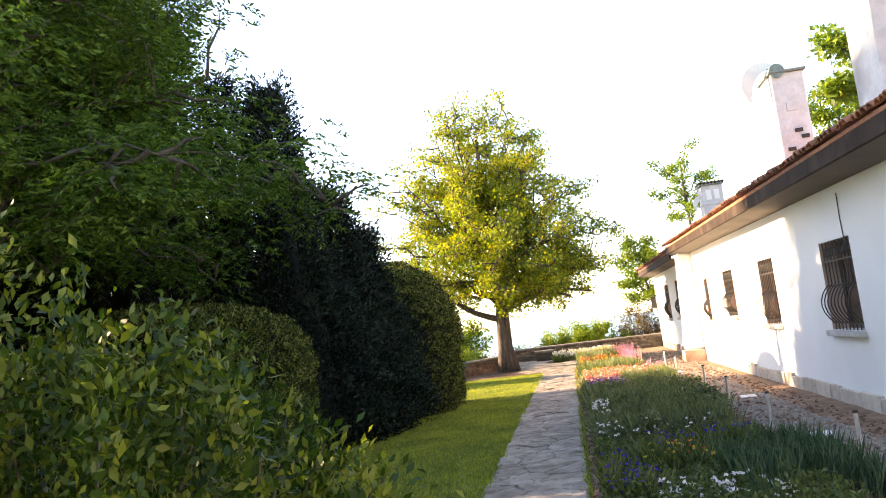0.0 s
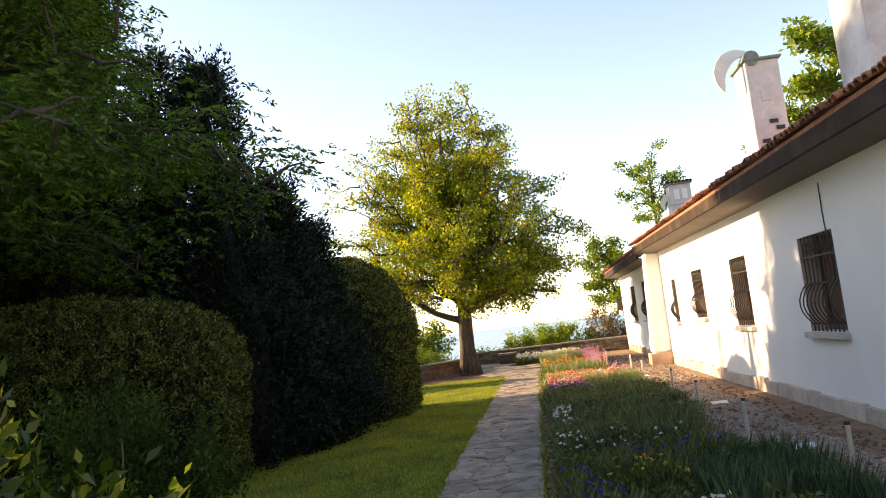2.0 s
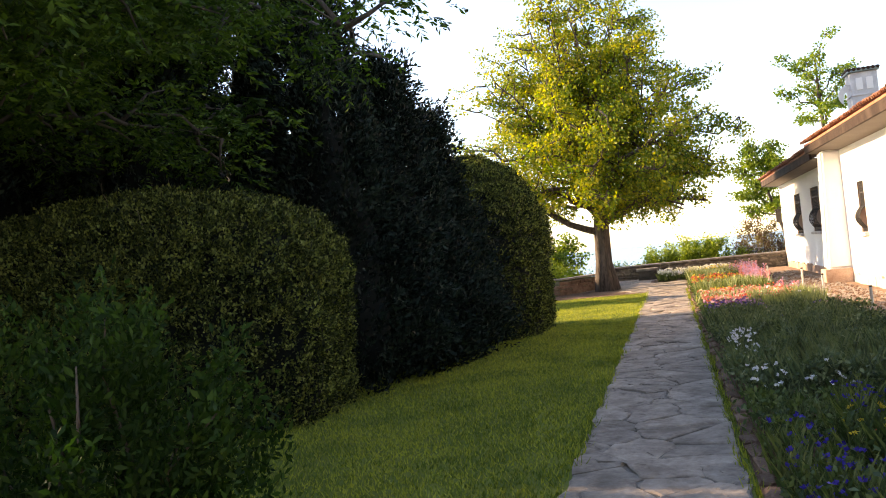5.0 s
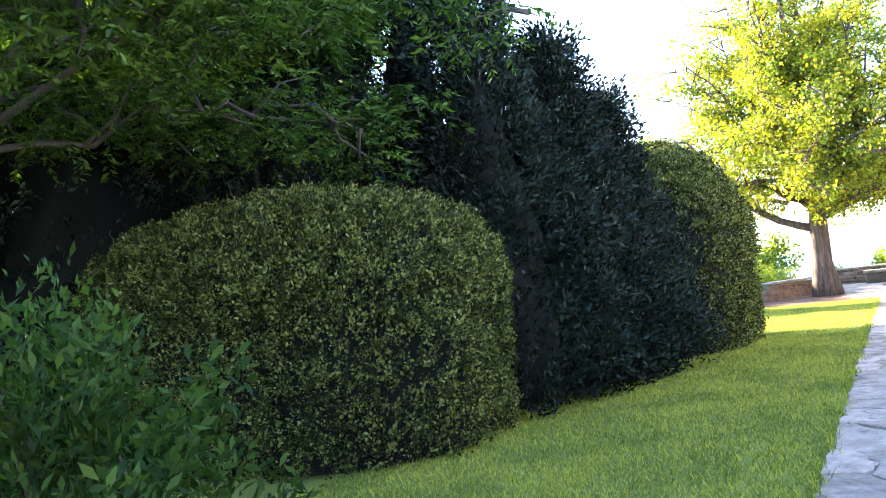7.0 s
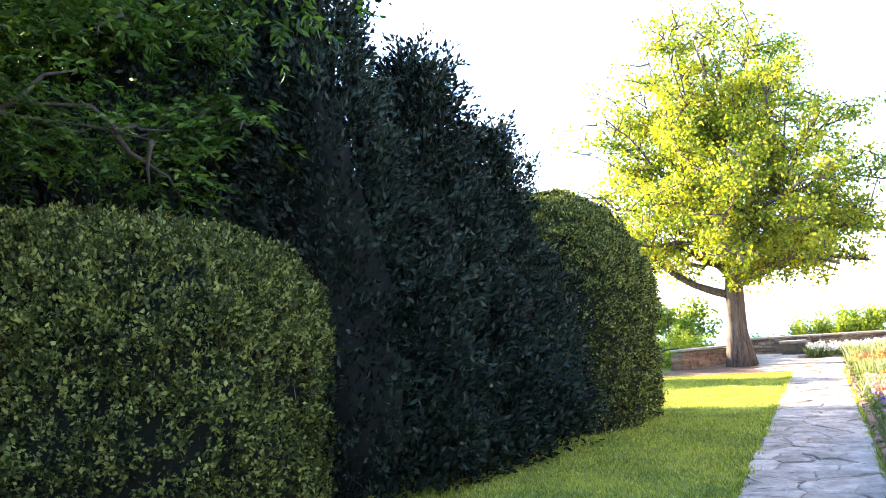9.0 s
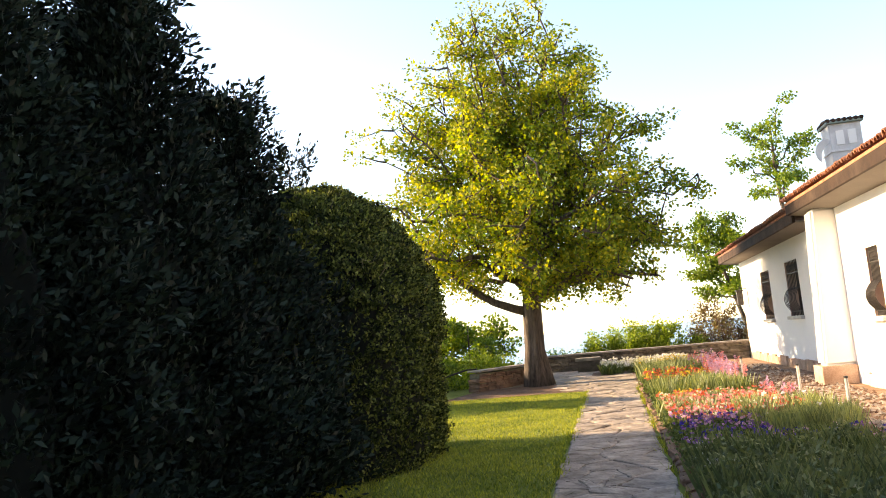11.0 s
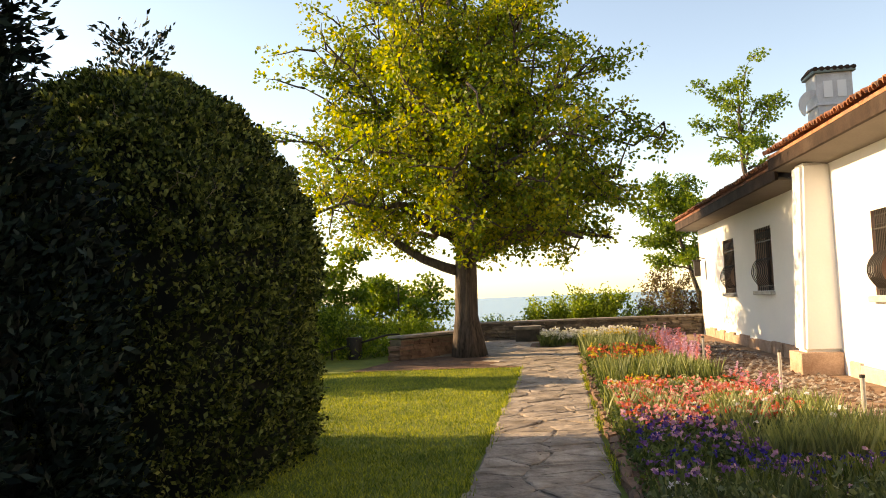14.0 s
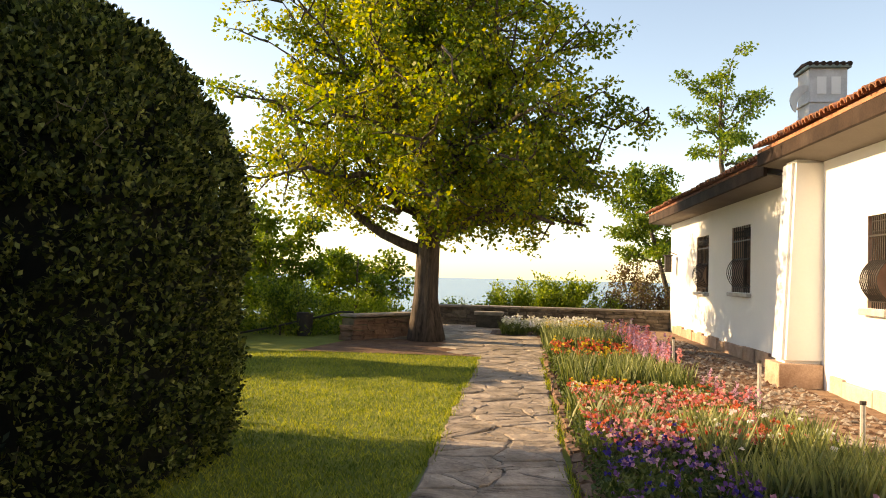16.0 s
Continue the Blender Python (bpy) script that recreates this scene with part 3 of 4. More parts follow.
# eave: soffit, fascia and roof
EX = 3.62      # outer edge of the eave
RISE = 0.011   # the eave climbs a little along the house
def climb(ob, rise=RISE):
    for v in ob.data.vertices:
        v.co.z += rise * v.co.y
    return ob
def sloped(name, x0, z0, x1, z1, y0, y1, t, material, label, cat):
    v = [(x0, y0, z0), (x1, y0, z1), (x1, y1, z1), (x0, y1, z0), (x0, y0, z0 + t), (x1, y0, z1 + t), (x1, y1, z1 + t), (x0, y1, z0 + t)]
    f = [(0, 3, 2, 1), (4, 5, 6, 7), (0, 1, 5, 4), (1, 2, 6, 5), (2, 3, 7, 6), (3, 0, 4, 7)]
    return tagged(mesh_ob(name, v, f, material), label, cat, kind="structure")

sloped("soffit", EX + 0.06, EAVE + 0.065, WALL_X + 0.02, EAVE - 0.02, Y0, YB + 0.5, 0.04, M_soffit_shaded, "shaded beige underside of the eave", "soffit")
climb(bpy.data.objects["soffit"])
sloped("soffit_far", EX + 0.16, EAVE + 0.06, FAR_X + 0.02, EAVE + 0.0, YB + 0.5, Y1 + 0.5, 0.04, M_soffit_shaded, "shaded beige underside of the far eave", "soffit")
climb(tagged(part("fascia", box_bm(EX, EX + 0.06, Y0, YB + 0.5, EAVE + 0.06, EAVE + 0.26, 0.01), M_fascia), "weathered brown eave board under the roof tiles", "fascia", kind="structure"))
tagged(part("fascia_far", box_bm(EX + 0.1, EX + 0.16, YB + 0.5, Y1 + 0.5, EAVE + 0.06, EAVE + 0.28, 0.01), M_fascia), "weathered dark eave board of the far roof", "fascia", kind="structure")
roof = sloped("roof", EX, EAVE + 0.262, 7.6, EAVE + 1.75, Y0, YB + 0.5, 0.05, M_tile, "terracotta barrel tiled roof", "roof")
climb(roof)
roof_far = sloped("roof_far", EX + 0.1, EAVE + 0.285, 7.6, EAVE + 1.6, YB + 0.5, Y1 + 0.5, 0.05, M_tile, "terracotta barrel tiled roof over the far end", "roof")
sloped("roof_rear", 7.6, EAVE + 1.75, 11.6, EAVE + 0.25, Y0, Y1 + 0.5, 0.05, M_tile, "rear slope of the tiled roof", "roof")

def tile_mesh(r, length):
    bm = bmesh.new()
    seg = 8
    rows = []
    for k, (x, rr) in enumerate(((0, r), (length, r * 0.8))):
        for q in (rr, rr - 0.016):
            rows.append([bm.verts.new((x, math.cos(math.pi * i / seg) * q, math.sin(math.pi * i / seg) * q)) for i in range(seg + 1)])
    o0, i0, o1, i1 = rows
    for i in range(seg):
        bm.faces.new((o0[i], o0[i + 1], o1[i + 1], o1[i]))
        bm.faces.new((i0[i + 1], i0[i], i1[i], i1[i + 1]))
        bm.faces.new((o0[i + 1], o0[i], i0[i], i0[i + 1]))
    bm.normal_update()
    me = bpy.data.meshes.new("roof_tile"); bm.to_mesh(me); bm.free(); me.materials.append(M_tile)
    return me

tile = tile_mesh(0.07, 0.44)
pitch = math.degrees(math.atan2(1.49, 4.25))
def tiles(parent, x0, z0, y0, y1, rows, rise):
    for r in range(rows):
        y = y0
        while y < y1:
            k = r * 0.38
            ob = new("roof_tile", tile); ob.parent = parent
            ob.matrix_basis = pose(x0 - 0.07 + k * 0.945 + rng.uniform(-0.035, 0.035), y, z0 + 0.045 + k * 0.33 + rise * y, 0, -pitch + rng.uniform(-2, 2), rng.uniform(-3, 3))
            y += 0.152 + rng.uniform(-0.012, 0.012)
tiles(roof, EX, EAVE + 0.28, -8.5, YB + 0.45, 2, RISE)
tiles(roof_far, EX + 0.1, EAVE + 0.305, YB + 0.6, Y1 + 0.45, 2, 0.0)

def chimney(name, x, y, z0, w, d, z1, label):
    ch = tagged(new(name), label, "chimney")
    ch.location = (x, y, z0)
    h = z1 - z0
    part("shaft", box_bm(-w / 2, w / 2, -d / 2, d / 2, -0.5, h, 0.02), M_chimney, ch)
    return ch, h
ch, h = chimney("chimney", 5.12, 3.9, 3.9, 0.6, 0.8, 5.95, "white plastered chimney with a rounded patina cap")
cap = part("cap", box_bm(-0.35, 0.35, -0.47, 0.47, h, h + 0.05, 0.02), M_green, ch)
bm = bmesh.new(); bmesh.ops.create_cone(bm, cap_ends=True, segments=20, radius1=0.14, radius2=0.14, depth=0.9)
bmesh.ops.rotate(bm, verts=bm.verts, matrix=Matrix.Rotation(radians(90), 3, 'X')); bmesh.ops.translate(bm, verts=bm.verts, vec=(-0.18, 0.0, h + 0.05))
part("cap_ridge", bm, M_green, cap)
for dx, dz in ((0.15, 0.72), (-0.13, 0.5), (0.05, 0.85)):
    part("vent", box_bm(dx - 0.07, dx + 0.07, -0.43, -0.39, dz, dz + 0.07), M_iron, ch)
part("plaque", box_bm(-0.1, 0.08, -0.42, -0.39, 1.28, 1.46, 0.01), M_chimney, ch)
ch, h = chimney("chimney", 5.08, -1.05, 3.5, 0.68, 0.9, 6.3, "tall stained white plastered chimney")
for dx, dz in ((-0.05, 0.72), (0.28, 0.95)):
    part("vent", box_bm(dx - 0.1, dx + 0.1, -0.49, -0.44, dz, dz + 0.12), M_iron, ch)
ch, h = chimney("chimney", 6.06, 17.35, 3.7, 0.74, 0.7, 5.92, "white chimney with a dark tiled cap")
cap = part("cap", box_bm(-0.43, 0.43, -0.42, 0.42, h, h + 0.07, 0.02), M_green, ch)
for k in range(7):
    part("cap_rib", rod([(-0.39 + 0.13 * k, -0.43, h + 0.08), (-0.39 + 0.13 * k, 0, h + 0.13), (-0.39 + 0.13 * k, 0.43, h + 0.08)], 0.05, 8), M_fascia, cap)
part("band", box_bm(-0.4, 0.4, -0.38, 0.38, h * 0.68, h * 0.68 + 0.05, 0.01), M_chimney, ch)
for dx in (-0.14, 0.14):
    part("vent", box_bm(dx - 0.09, dx + 0.09, -0.37, -0.345, h * 0.76, h * 0.92), M_plaster, ch)
cowl = tagged(new("chimney_cowl"), "pale crescent shaped sheet metal cowl beside the chimney", "chimney cowl")
cowl.matrix_basis = pose(4.74, 3.75, 5.83, 0, 0, 8)
outer, inner = [], []
for k in range(25):
    a = radians(40 + 190 * k / 24)
    taper = 0.26 * math.sin(math.pi * min(1, (24 - k) / 22)) ** 0.55 if k > 3 else 0.14
    outer.append((0.45 * math.cos(a), 0.45 * math.sin(a)))
    inner.append(((0.45 - taper) * math.cos(a), (0.45 - taper) * math.sin(a)))
V = [(x, d, z) for d in (-0.03, 0.03) for x, z in outer + inner]
F = []
for k in range(24):
    o, i, o2, i2 = k, 25 + k, 50 + k, 75 + k
    F += [(o, o + 1, i + 1, i), (o2, i2, i2 + 1, o2 + 1), (o, o2, o2 + 1, o + 1), (i, i + 1, i2 + 1, i2)]
F += [(0, 25, 75, 50), (24, 74, 99, 49)]
mesh_ob("sheet", V, F, M_dish, cowl)
part("bracket", rod([(0.3, 0, 0.3), (0.42, 0.1, 0.05)], 0.02), M_green, cowl)

copy_thing(cowl, pose(5.66, 17.15, 5.28, 0, 0, 8) @ Matrix.Scale(0.72, 4))

# ---- path ----
def clip(poly, px, py, nx, ny):
    out = []
    for i in range(len(poly)):
        a, b = poly[i], poly[(i + 1) % len(poly)]
        da, db = (a[0] - px) * nx + (a[1] - py) * ny, (b[0] - px) * nx + (b[1] - py) * ny
        if da <= 0: out.append(a)
        if (da < 0) != (db < 0) and da != db:
            t = da / (da - db); out.append((a[0] + (b[0] - a[0]) * t, a[1] + (b[1] - a[1]) * t))
    return out

def paving(name, x0, x1, y0, y1, size, shear, label, z=0.02, skip=lambda x, y: False):
    pv = tagged(new(name), label, "path", kind="structure")
    seeds = []
    ny, nx = max(int((y1 - y0) / (size * 0.8)), 1), max(int((x1 - x0) / (size * 1.2)), 1)
    for j in range(ny):
        for i in range(nx):
            seeds.append((x0 + (i + 0.5 + (j % 2) * 0.35 - 0.17 + rng.uniform(-0.48, 0.48)) * (x1 - x0) / nx, y0 + (j + 0.5 + rng.uniform(-0.46, 0.46)) * (y1 - y0) / ny))
    S = np.array(seeds)
    for k, (sx, sy) in enumerate(seeds):
        if skip(sx + shear(sy), sy): continue
        poly = [(x0, y0), (x1, y0), (x1, y1), (x0, y1)]
        near = np.argsort((S[:, 0] - sx) ** 2 + (S[:, 1] - sy) ** 2)[1:14]
        for q in near:
            nx_, ny_ = S[q, 0] - sx, S[q, 1] - sy
            L = math.hypot(nx_, ny_)
            g = 0.006
            poly = clip(poly, (sx + S[q, 0]) / 2 - nx_ / L * g, (sy + S[q, 1]) / 2 - ny_ / L * g, nx_ / L, ny_ / L)
            if len(poly) < 3: break
        if len(poly) < 3: continue
        pts = []
        for i in range(len(poly)):
            a, b = poly[i], poly[(i + 1) % len(poly)]
            for t in (0.0, 0.33, 0.67):
                jx, jy = rng.uniform(-0.022, 0.022, 2)
                pts.append((a[0] + (b[0] - a[0]) * t + jx - sx, a[1] + (b[1] - a[1]) * t + jy - sy))
        m = len(pts)
        hz = z + rng.uniform(-0.006, 0.008)
        tx, ty = rng.uniform(-0.02, 0.02, 2)
        V = [(x, y, -0.03) for x, y in pts] + [(x, y, hz - 0.008 + x * tx + y * ty) for x, y in pts] + [(x * 0.93, y * 0.93, hz + x * tx + y * ty + rng.uniform(-0.003, 0.003)) for x, y in pts] + [(x * 0.5, y * 0.5, hz + x * tx + y * ty + rng.uniform(-0.006, 0.008)) for x, y in pts]
        F = [(i, (i + 1) % m, m + (i + 1) % m, m + i) for i in range(m)] + [(m + i, m + (i + 1) % m, 2 * m + (i + 1) % m, 2 * m + i) for i in range(m)] + [(2 * m + i, 2 * m + (i + 1) % m, 3 * m + (i + 1) % m, 3 * m + i) for i in range(m)] + [tuple(3 * m + i for i in range(m))]
        ob = mesh_ob("flagstone", V, F, M_flag, pv)
        ob.location = (sx + shear(sy), sy, 0)
    return pv

y0, y1 = -15.0, 15.0
bedding = mesh_ob("path_bed", [(path_left(y0), y0, 0.006), (path_left(y0) + PATH_W, y0, 0.006), (path_left(y1) + PATH_W, y1, 0.006), (path_left(y1), y1, 0.006)], [(0, 1, 2, 3)], M_pathjoint)
tagged(bedding, "earthy joint bed under the flagstones", "path", kind="structure")
paving("path", 0.0, PATH_W, y0, y1, 0.31, path_left, "irregular grey flagstone garden path")
tagged(mesh_ob("terrace_bed", [(-3.2, 15.0, 0.005), (6.0, 15.0, 0.005), (6.0, 24.4, 0.005), (-5.0, 24.4, 0.005)], [(0, 1, 2, 3)], M_pathjoint), "earthy joint bed under the terrace paving", "path", kind="structure")
paving("terrace", 0.0, 5.6, 15.05, 24.3, 0.62, lambda y: -3.4, "irregular flagstone terrace by the sea wall", 0.02, lambda x, y: (y < 19 and x < -0.85 - (y - 15) * 0.3) or (x > -0.75 and 20.4 < y < 23.2))

# ---- bed, paved strip ----
def rough_earth(name, x0, x1, y0, y1, amount, material, label, cat):
    """Open ground as a fine uneven sheet."""
    xs, ys = np.linspace(x0, x1, max(int((x1 - x0) / 0.09), 2)), np.linspace(y0, y1, int((y1 - y0) / 0.1))
    V = [(x, y, 0.022 + amount * (noise.noise((x * 2.1, y * 2.1, 0)) * 0.5 + noise.noise((x * 6, y * 6, 5.0)) * 0.55)) for y in ys for x in xs]
    n = len(xs)
    F = [(j * n + i, j * n + i + 1, (j + 1) * n + i + 1, (j + 1) * n + i) for j in range(len(ys) - 1) for i in range(n - 1)]
    return tagged(mesh_ob(name, V, F, material, None, True), label, cat, kind="structure")
rough_earth("flower_bed", path_left(0) + PATH_W + 0.05, 3.0, -15, 20.5, 0.03, M_soil, "brown crumbly soil of the flower bed", "flower bed")
rough_earth("flower_bed_end", -0.85, 2.4, 20.5, 23.3, 0.012, M_soil, "brown soil of the bed's far end", "flower bed")
rough_earth("pavement", 3.0, WALL_X, -15, 24.4, 0.024, M_pave, "rubbly reddish earth strip along the house wall", "pavement")

# ---- sea wall, bench, low wall, rail ----
def stone_wall(name, a, b, h, t, size, material, label, coping=None, z0=0.0):
    """A wall of single rough stones between two points, under a coping."""
    wall = tagged(new(name), label, "wall", kind="structure")
    a, b = Vector((*a, z0)), Vector((*b, z0))
    L = (b - a).length
    ang = math.degrees(math.atan2(b.y - a.y, b.x - a.x))
    wall.matrix_basis = pose(*a, 0, 0, ang)
    part("filling", box_bm(0, L, -t / 2 + 0.03, t / 2 - 0.03, -0.1, h - 0.03), M_joint, wall)
    shared = []
    for k in range(8):
        w, hh = size * (0.7 + 0.2 * k), 0.1 + 0.012 * (k % 3)
        bm = box_bm(-w / 2, w / 2, -t / 2, t / 2, 0, hh, 0.025)
        for v in bm.verts:
            v.co += Vector((rng.uniform(-1, 1) * 0.025, rng.uniform(-1, 1) * 0.025, rng.uniform(-1, 1) * 0.018))
        me = bpy.data.meshes.new("stone"); bm.to_mesh(me); bm.free(); me.materials.append(material)
        shared.append((w, me))
    z = 0.0
    while z < h - 0.06:
        x = rng.uniform(-0.1, 0.1)
        while x < L:
            w, me = shared[rng.integers(8)]
            ob = new("stone", me); ob.parent = wall
            ob.location = (min(x + w / 2, L - 0.05), 0, z)
            x += w + 0.015
        z += 0.115
    if coping:
        k = 0.0
        while k < L:
            w = rng.uniform(0.6, 1.1)
            part("coping", box_bm(k, min(k + w - 0.012, L), -t / 2 - 0.05, t / 2 + 0.05, h, h + 0.06, 0.015), coping, wall)
            k += w
    return wall

M_coping = surface("coping_stone", (0.17, 0.145, 0.12), (0.36, 0.31, 0.26), 0.9, 4, 40, 0.4, per_object=0.12)
stone_wall("wall_sea", (-2.9, 24.3), (8.0, 24.3), 0.55, 0.5, 0.24, M_rock, "low grey stone sea wall with a slab coping", M_coping)
stone_wall("wall_low", (-3.9, 17.6), (-2.5, 19.9), 0.52, 0.4, 0.26, M_rockred, "low reddish stone wall beside the steps", M_coping)
tagged(mesh_ob("planting_strip", [(-4.3, 14.9, 0.014), (-0.85, 15.05, 0.014), (-2.0, 18.9, 0.014), (-3.9, 17.4, 0.014)], [(0, 1, 2, 3)], M_soil), "bare soil strip round the maple's foot", "soil", kind="structure")
bench = tagged(new("stone_bench"), "squat dark stone bench against the sea wall", "bench")
bench.location = (-1.0, 23.2, 0.02)
part("seat", box_bm(-0.42, 0.42, -0.25, 0.25, 0.36, 0.46, 0.02), M_coping, bench)
part("base", box_bm(-0.36, 0.36, -0.2, 0.2, 0, 0.36, 0.02), M_rock, bench)

rail = tagged(new("handrail"), "black iron handrail down the garden steps", "handrail")
rail.location = (-4.27, 18.5, -0.17)
part("top_rail", rod([(0.3, 0, 0.75), (0, 0, 0.75), (-1.6, -0.2, 0.35), (-3.2, -0.4, 0.02)], 0.025), M_iron, rail)
for x, z in ((0.28, 0.75), (-1.4, 0.4), (-2.9, 0.08)):
    part("post", rod([(x, x * 0.12 if x < 0 else 0, z), (x, x * 0.12 if x < 0 else 0, -1.0)], 0.025), M_iron, rail)
lamp = tagged(new("garden_bin"), "dark cylindrical litter bin on a post among bushes", "bin")
lamp.location = (-5.12, 18.45, -0.68)
part("post", rod([(0, 0, -0.5), (0, 0, 0.7)], 0.03), M_iron, lamp)
bm = bmesh.new(); bmesh.ops.create_cone(bm, cap_ends=True, segments=18, radius1=0.17, radius2=0.2, depth=0.55)
bmesh.ops.translate(bm, verts=bm.verts, vec=(0, 0, 0.95)); part("bucket", bm, M_iron, lamp)

# ---- hedges and trees ----
clipped_hedge("box_hedge", (-5.78, -1.15, 0), 2.2, 1.6, 2.62, 6, 30000, 0.039, "rounded clipped box hedge beside the lawn", 0.72, 0.5, 3.2)
clipped_hedge("box_hedge", (-3.78, 6.1, 0), 1.46, 1.75, 3.5, 0, 20000, 0.046, "tall rounded clipped box hedge at the end of the lawn", 0.85, 0.45, 2.3)
YEW = "dark green yew blackened for shade, with ragged upright sprays"
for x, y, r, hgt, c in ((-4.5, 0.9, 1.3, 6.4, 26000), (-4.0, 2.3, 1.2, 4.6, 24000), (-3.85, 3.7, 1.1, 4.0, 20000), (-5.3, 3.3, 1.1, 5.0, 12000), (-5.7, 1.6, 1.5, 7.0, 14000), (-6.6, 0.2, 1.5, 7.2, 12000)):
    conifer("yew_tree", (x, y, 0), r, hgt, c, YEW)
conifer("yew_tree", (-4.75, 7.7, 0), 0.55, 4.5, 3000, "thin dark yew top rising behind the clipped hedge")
# last four are added unseen behind the camera to cut sky light
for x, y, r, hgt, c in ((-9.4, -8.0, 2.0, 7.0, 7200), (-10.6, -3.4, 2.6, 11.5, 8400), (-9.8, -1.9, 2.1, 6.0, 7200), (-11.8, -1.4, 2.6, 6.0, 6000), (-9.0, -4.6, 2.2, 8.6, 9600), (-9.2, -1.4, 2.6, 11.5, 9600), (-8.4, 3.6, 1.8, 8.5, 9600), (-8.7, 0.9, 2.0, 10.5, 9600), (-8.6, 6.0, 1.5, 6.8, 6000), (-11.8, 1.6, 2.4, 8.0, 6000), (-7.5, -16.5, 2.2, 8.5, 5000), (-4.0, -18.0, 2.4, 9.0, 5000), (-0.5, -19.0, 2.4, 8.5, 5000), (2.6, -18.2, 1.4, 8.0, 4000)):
    conifer("cypress_tree", (x, y, 0), r, hgt, c, "tall dark evergreen at the garden's edge, some added unseen to cut light")

def maple_shape(h):
    return float(np.interp(h, (0, 0.12, 0.3, 0.55, 0.8, 1.0), (0.8, 1.0, 1.03, 0.87, 0.5, 0.16)))
broad_tree("maple_tree", (-2.2, 18.1, 0), 10.8, 2.25, 4.5, maple_shape, L_maple, 66, 18, 40, 0.1,
           "spreading maple with fresh yellow green spring leaves", lean=(-0.15, 0.2), trunk_r=0.3, core=0.3, puff=0.36, upright=True,
           boughs=[[(0, 0, 2.0), (-0.9, -0.1, 2.3), (-1.9, -0.2, 3.0), (-2.8, -0.3, 4.1), (-3.4, -0.3, 5.5)], [(0.05, 0, 2.3), (1.2, 0.2, 2.8), (2.6, 0.3, 2.9), (3.5, 0.2, 2.7)], [(0.1, 0, 2.6), (1.4, -0.6, 3.3), (2.8, -1.0, 3.6), (3.6, -1.2, 3.5)], [(0.1, 0, 2.8), (1.4, 0.8, 3.6), (2.9, 1.2, 4.1), (3.7, 1.4, 4.2)], [(0.05, 0, 2.3), (0.9, -1.0, 2.8), (1.9, -2.1, 2.9), (2.7, -3.0, 2.5)], [(0.05, 0, 2.4), (1.0, 1.2, 2.9), (2.0, 2.2, 3.0), (2.8, 3.0, 2.6)], [(0, 0, 2.4), (0.3, -1.2, 3.0), (0.4, -2.6, 3.1), (0.6, -3.8, 2.7)], [(0, 0, 2.5), (-0.4, 0.5, 4.2), (-0.9, 0.9, 6.4), (-1.2, 1.2, 8.6)], [(0, 0, 2.6), (0.5, -0.4, 4.0), (1.2, -0.8, 6.0), (1.7, -1.0, 8.0)]])
GT = lambda h: 1.0 - 0.45 * h
broad_tree("garden_tree", (-6.9, -4.3, 0), 9.5, 2.7, 4.2, GT, L_dark, 42, 15, 19, 0.075,
           "leafy green garden tree hanging over the hedges", lean=(0.5, 0.6), trunk_r=0.13, droop=0.4, puff=0.5, aspect=0.36, frond=True, bark=M_shadebark,
           boughs=[[(0, 0, 2.6), (2.0, 0.4, 4.3), (3.7, 0.9, 4.2), (4.8, 1.2, 3.3)], [(0, 0, 2.7), (1.8, -0.6, 4.0), (3.3, -1.2, 3.9), (4.3, -1.7, 3.4)], [(0, 0, 2.8), (2.1, 1.3, 4.2), (3.6, 2.3, 4.1), (4.4, 2.8, 3.6)]])
broad_tree("garden_tree", (-9.3, 2.4, 0), 11.5, 3.6, 2.6, GT, L_dark, 30, 12, 11, 0.12,
           "dark dense garden tree behind the yews", trunk_r=0.13, droop=0.4, puff=0.5, aspect=0.36, frond=True, bark=M_shadebark)
broad_tree("garden_tree", (-7.7, 0.0, 0), 9.2, 3.6, 2.7, GT, L_dark, 26, 12, 10, 0.11,
           "dark leafy garden tree behind the hedges", lean=(0.3, 0.4), trunk_r=0.13, droop=0.4, puff=0.5, aspect=0.36, frond=True, bark=M_shadebark)

# bushes
bush("laurel_shrub", (-2.0, -9.75, 0), 1.0, 0.9, 2.75, 17000, 0.047, L_bay, "tall glossy green laurel shrub by the path", stems=40, aspect=0.45, shoot=0.3)
bush("laurel_shrub", (-1.25, -9.6, 0), 1.25, 0.85, 2.0, 26000, 0.047, L_bay, "glossy bright green laurel shrub by the path", stems=40, aspect=0.45, shoot=0.3)
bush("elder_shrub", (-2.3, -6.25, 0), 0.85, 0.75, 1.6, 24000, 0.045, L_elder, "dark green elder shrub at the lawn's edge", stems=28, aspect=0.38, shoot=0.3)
bush("shrub", (0.9, 25.5, -0.3), 2.7, 0.8, 1.85, 17000, 0.1, L_lime, "light green shrubs growing above the sea wall", stems=30)
bush("shrub", (3.7, 25.7, -0.3), 1.5, 0.9, 2.4, 6000, 0.09, L_red, "reddish brown shrub behind the sea wall", stems=24)
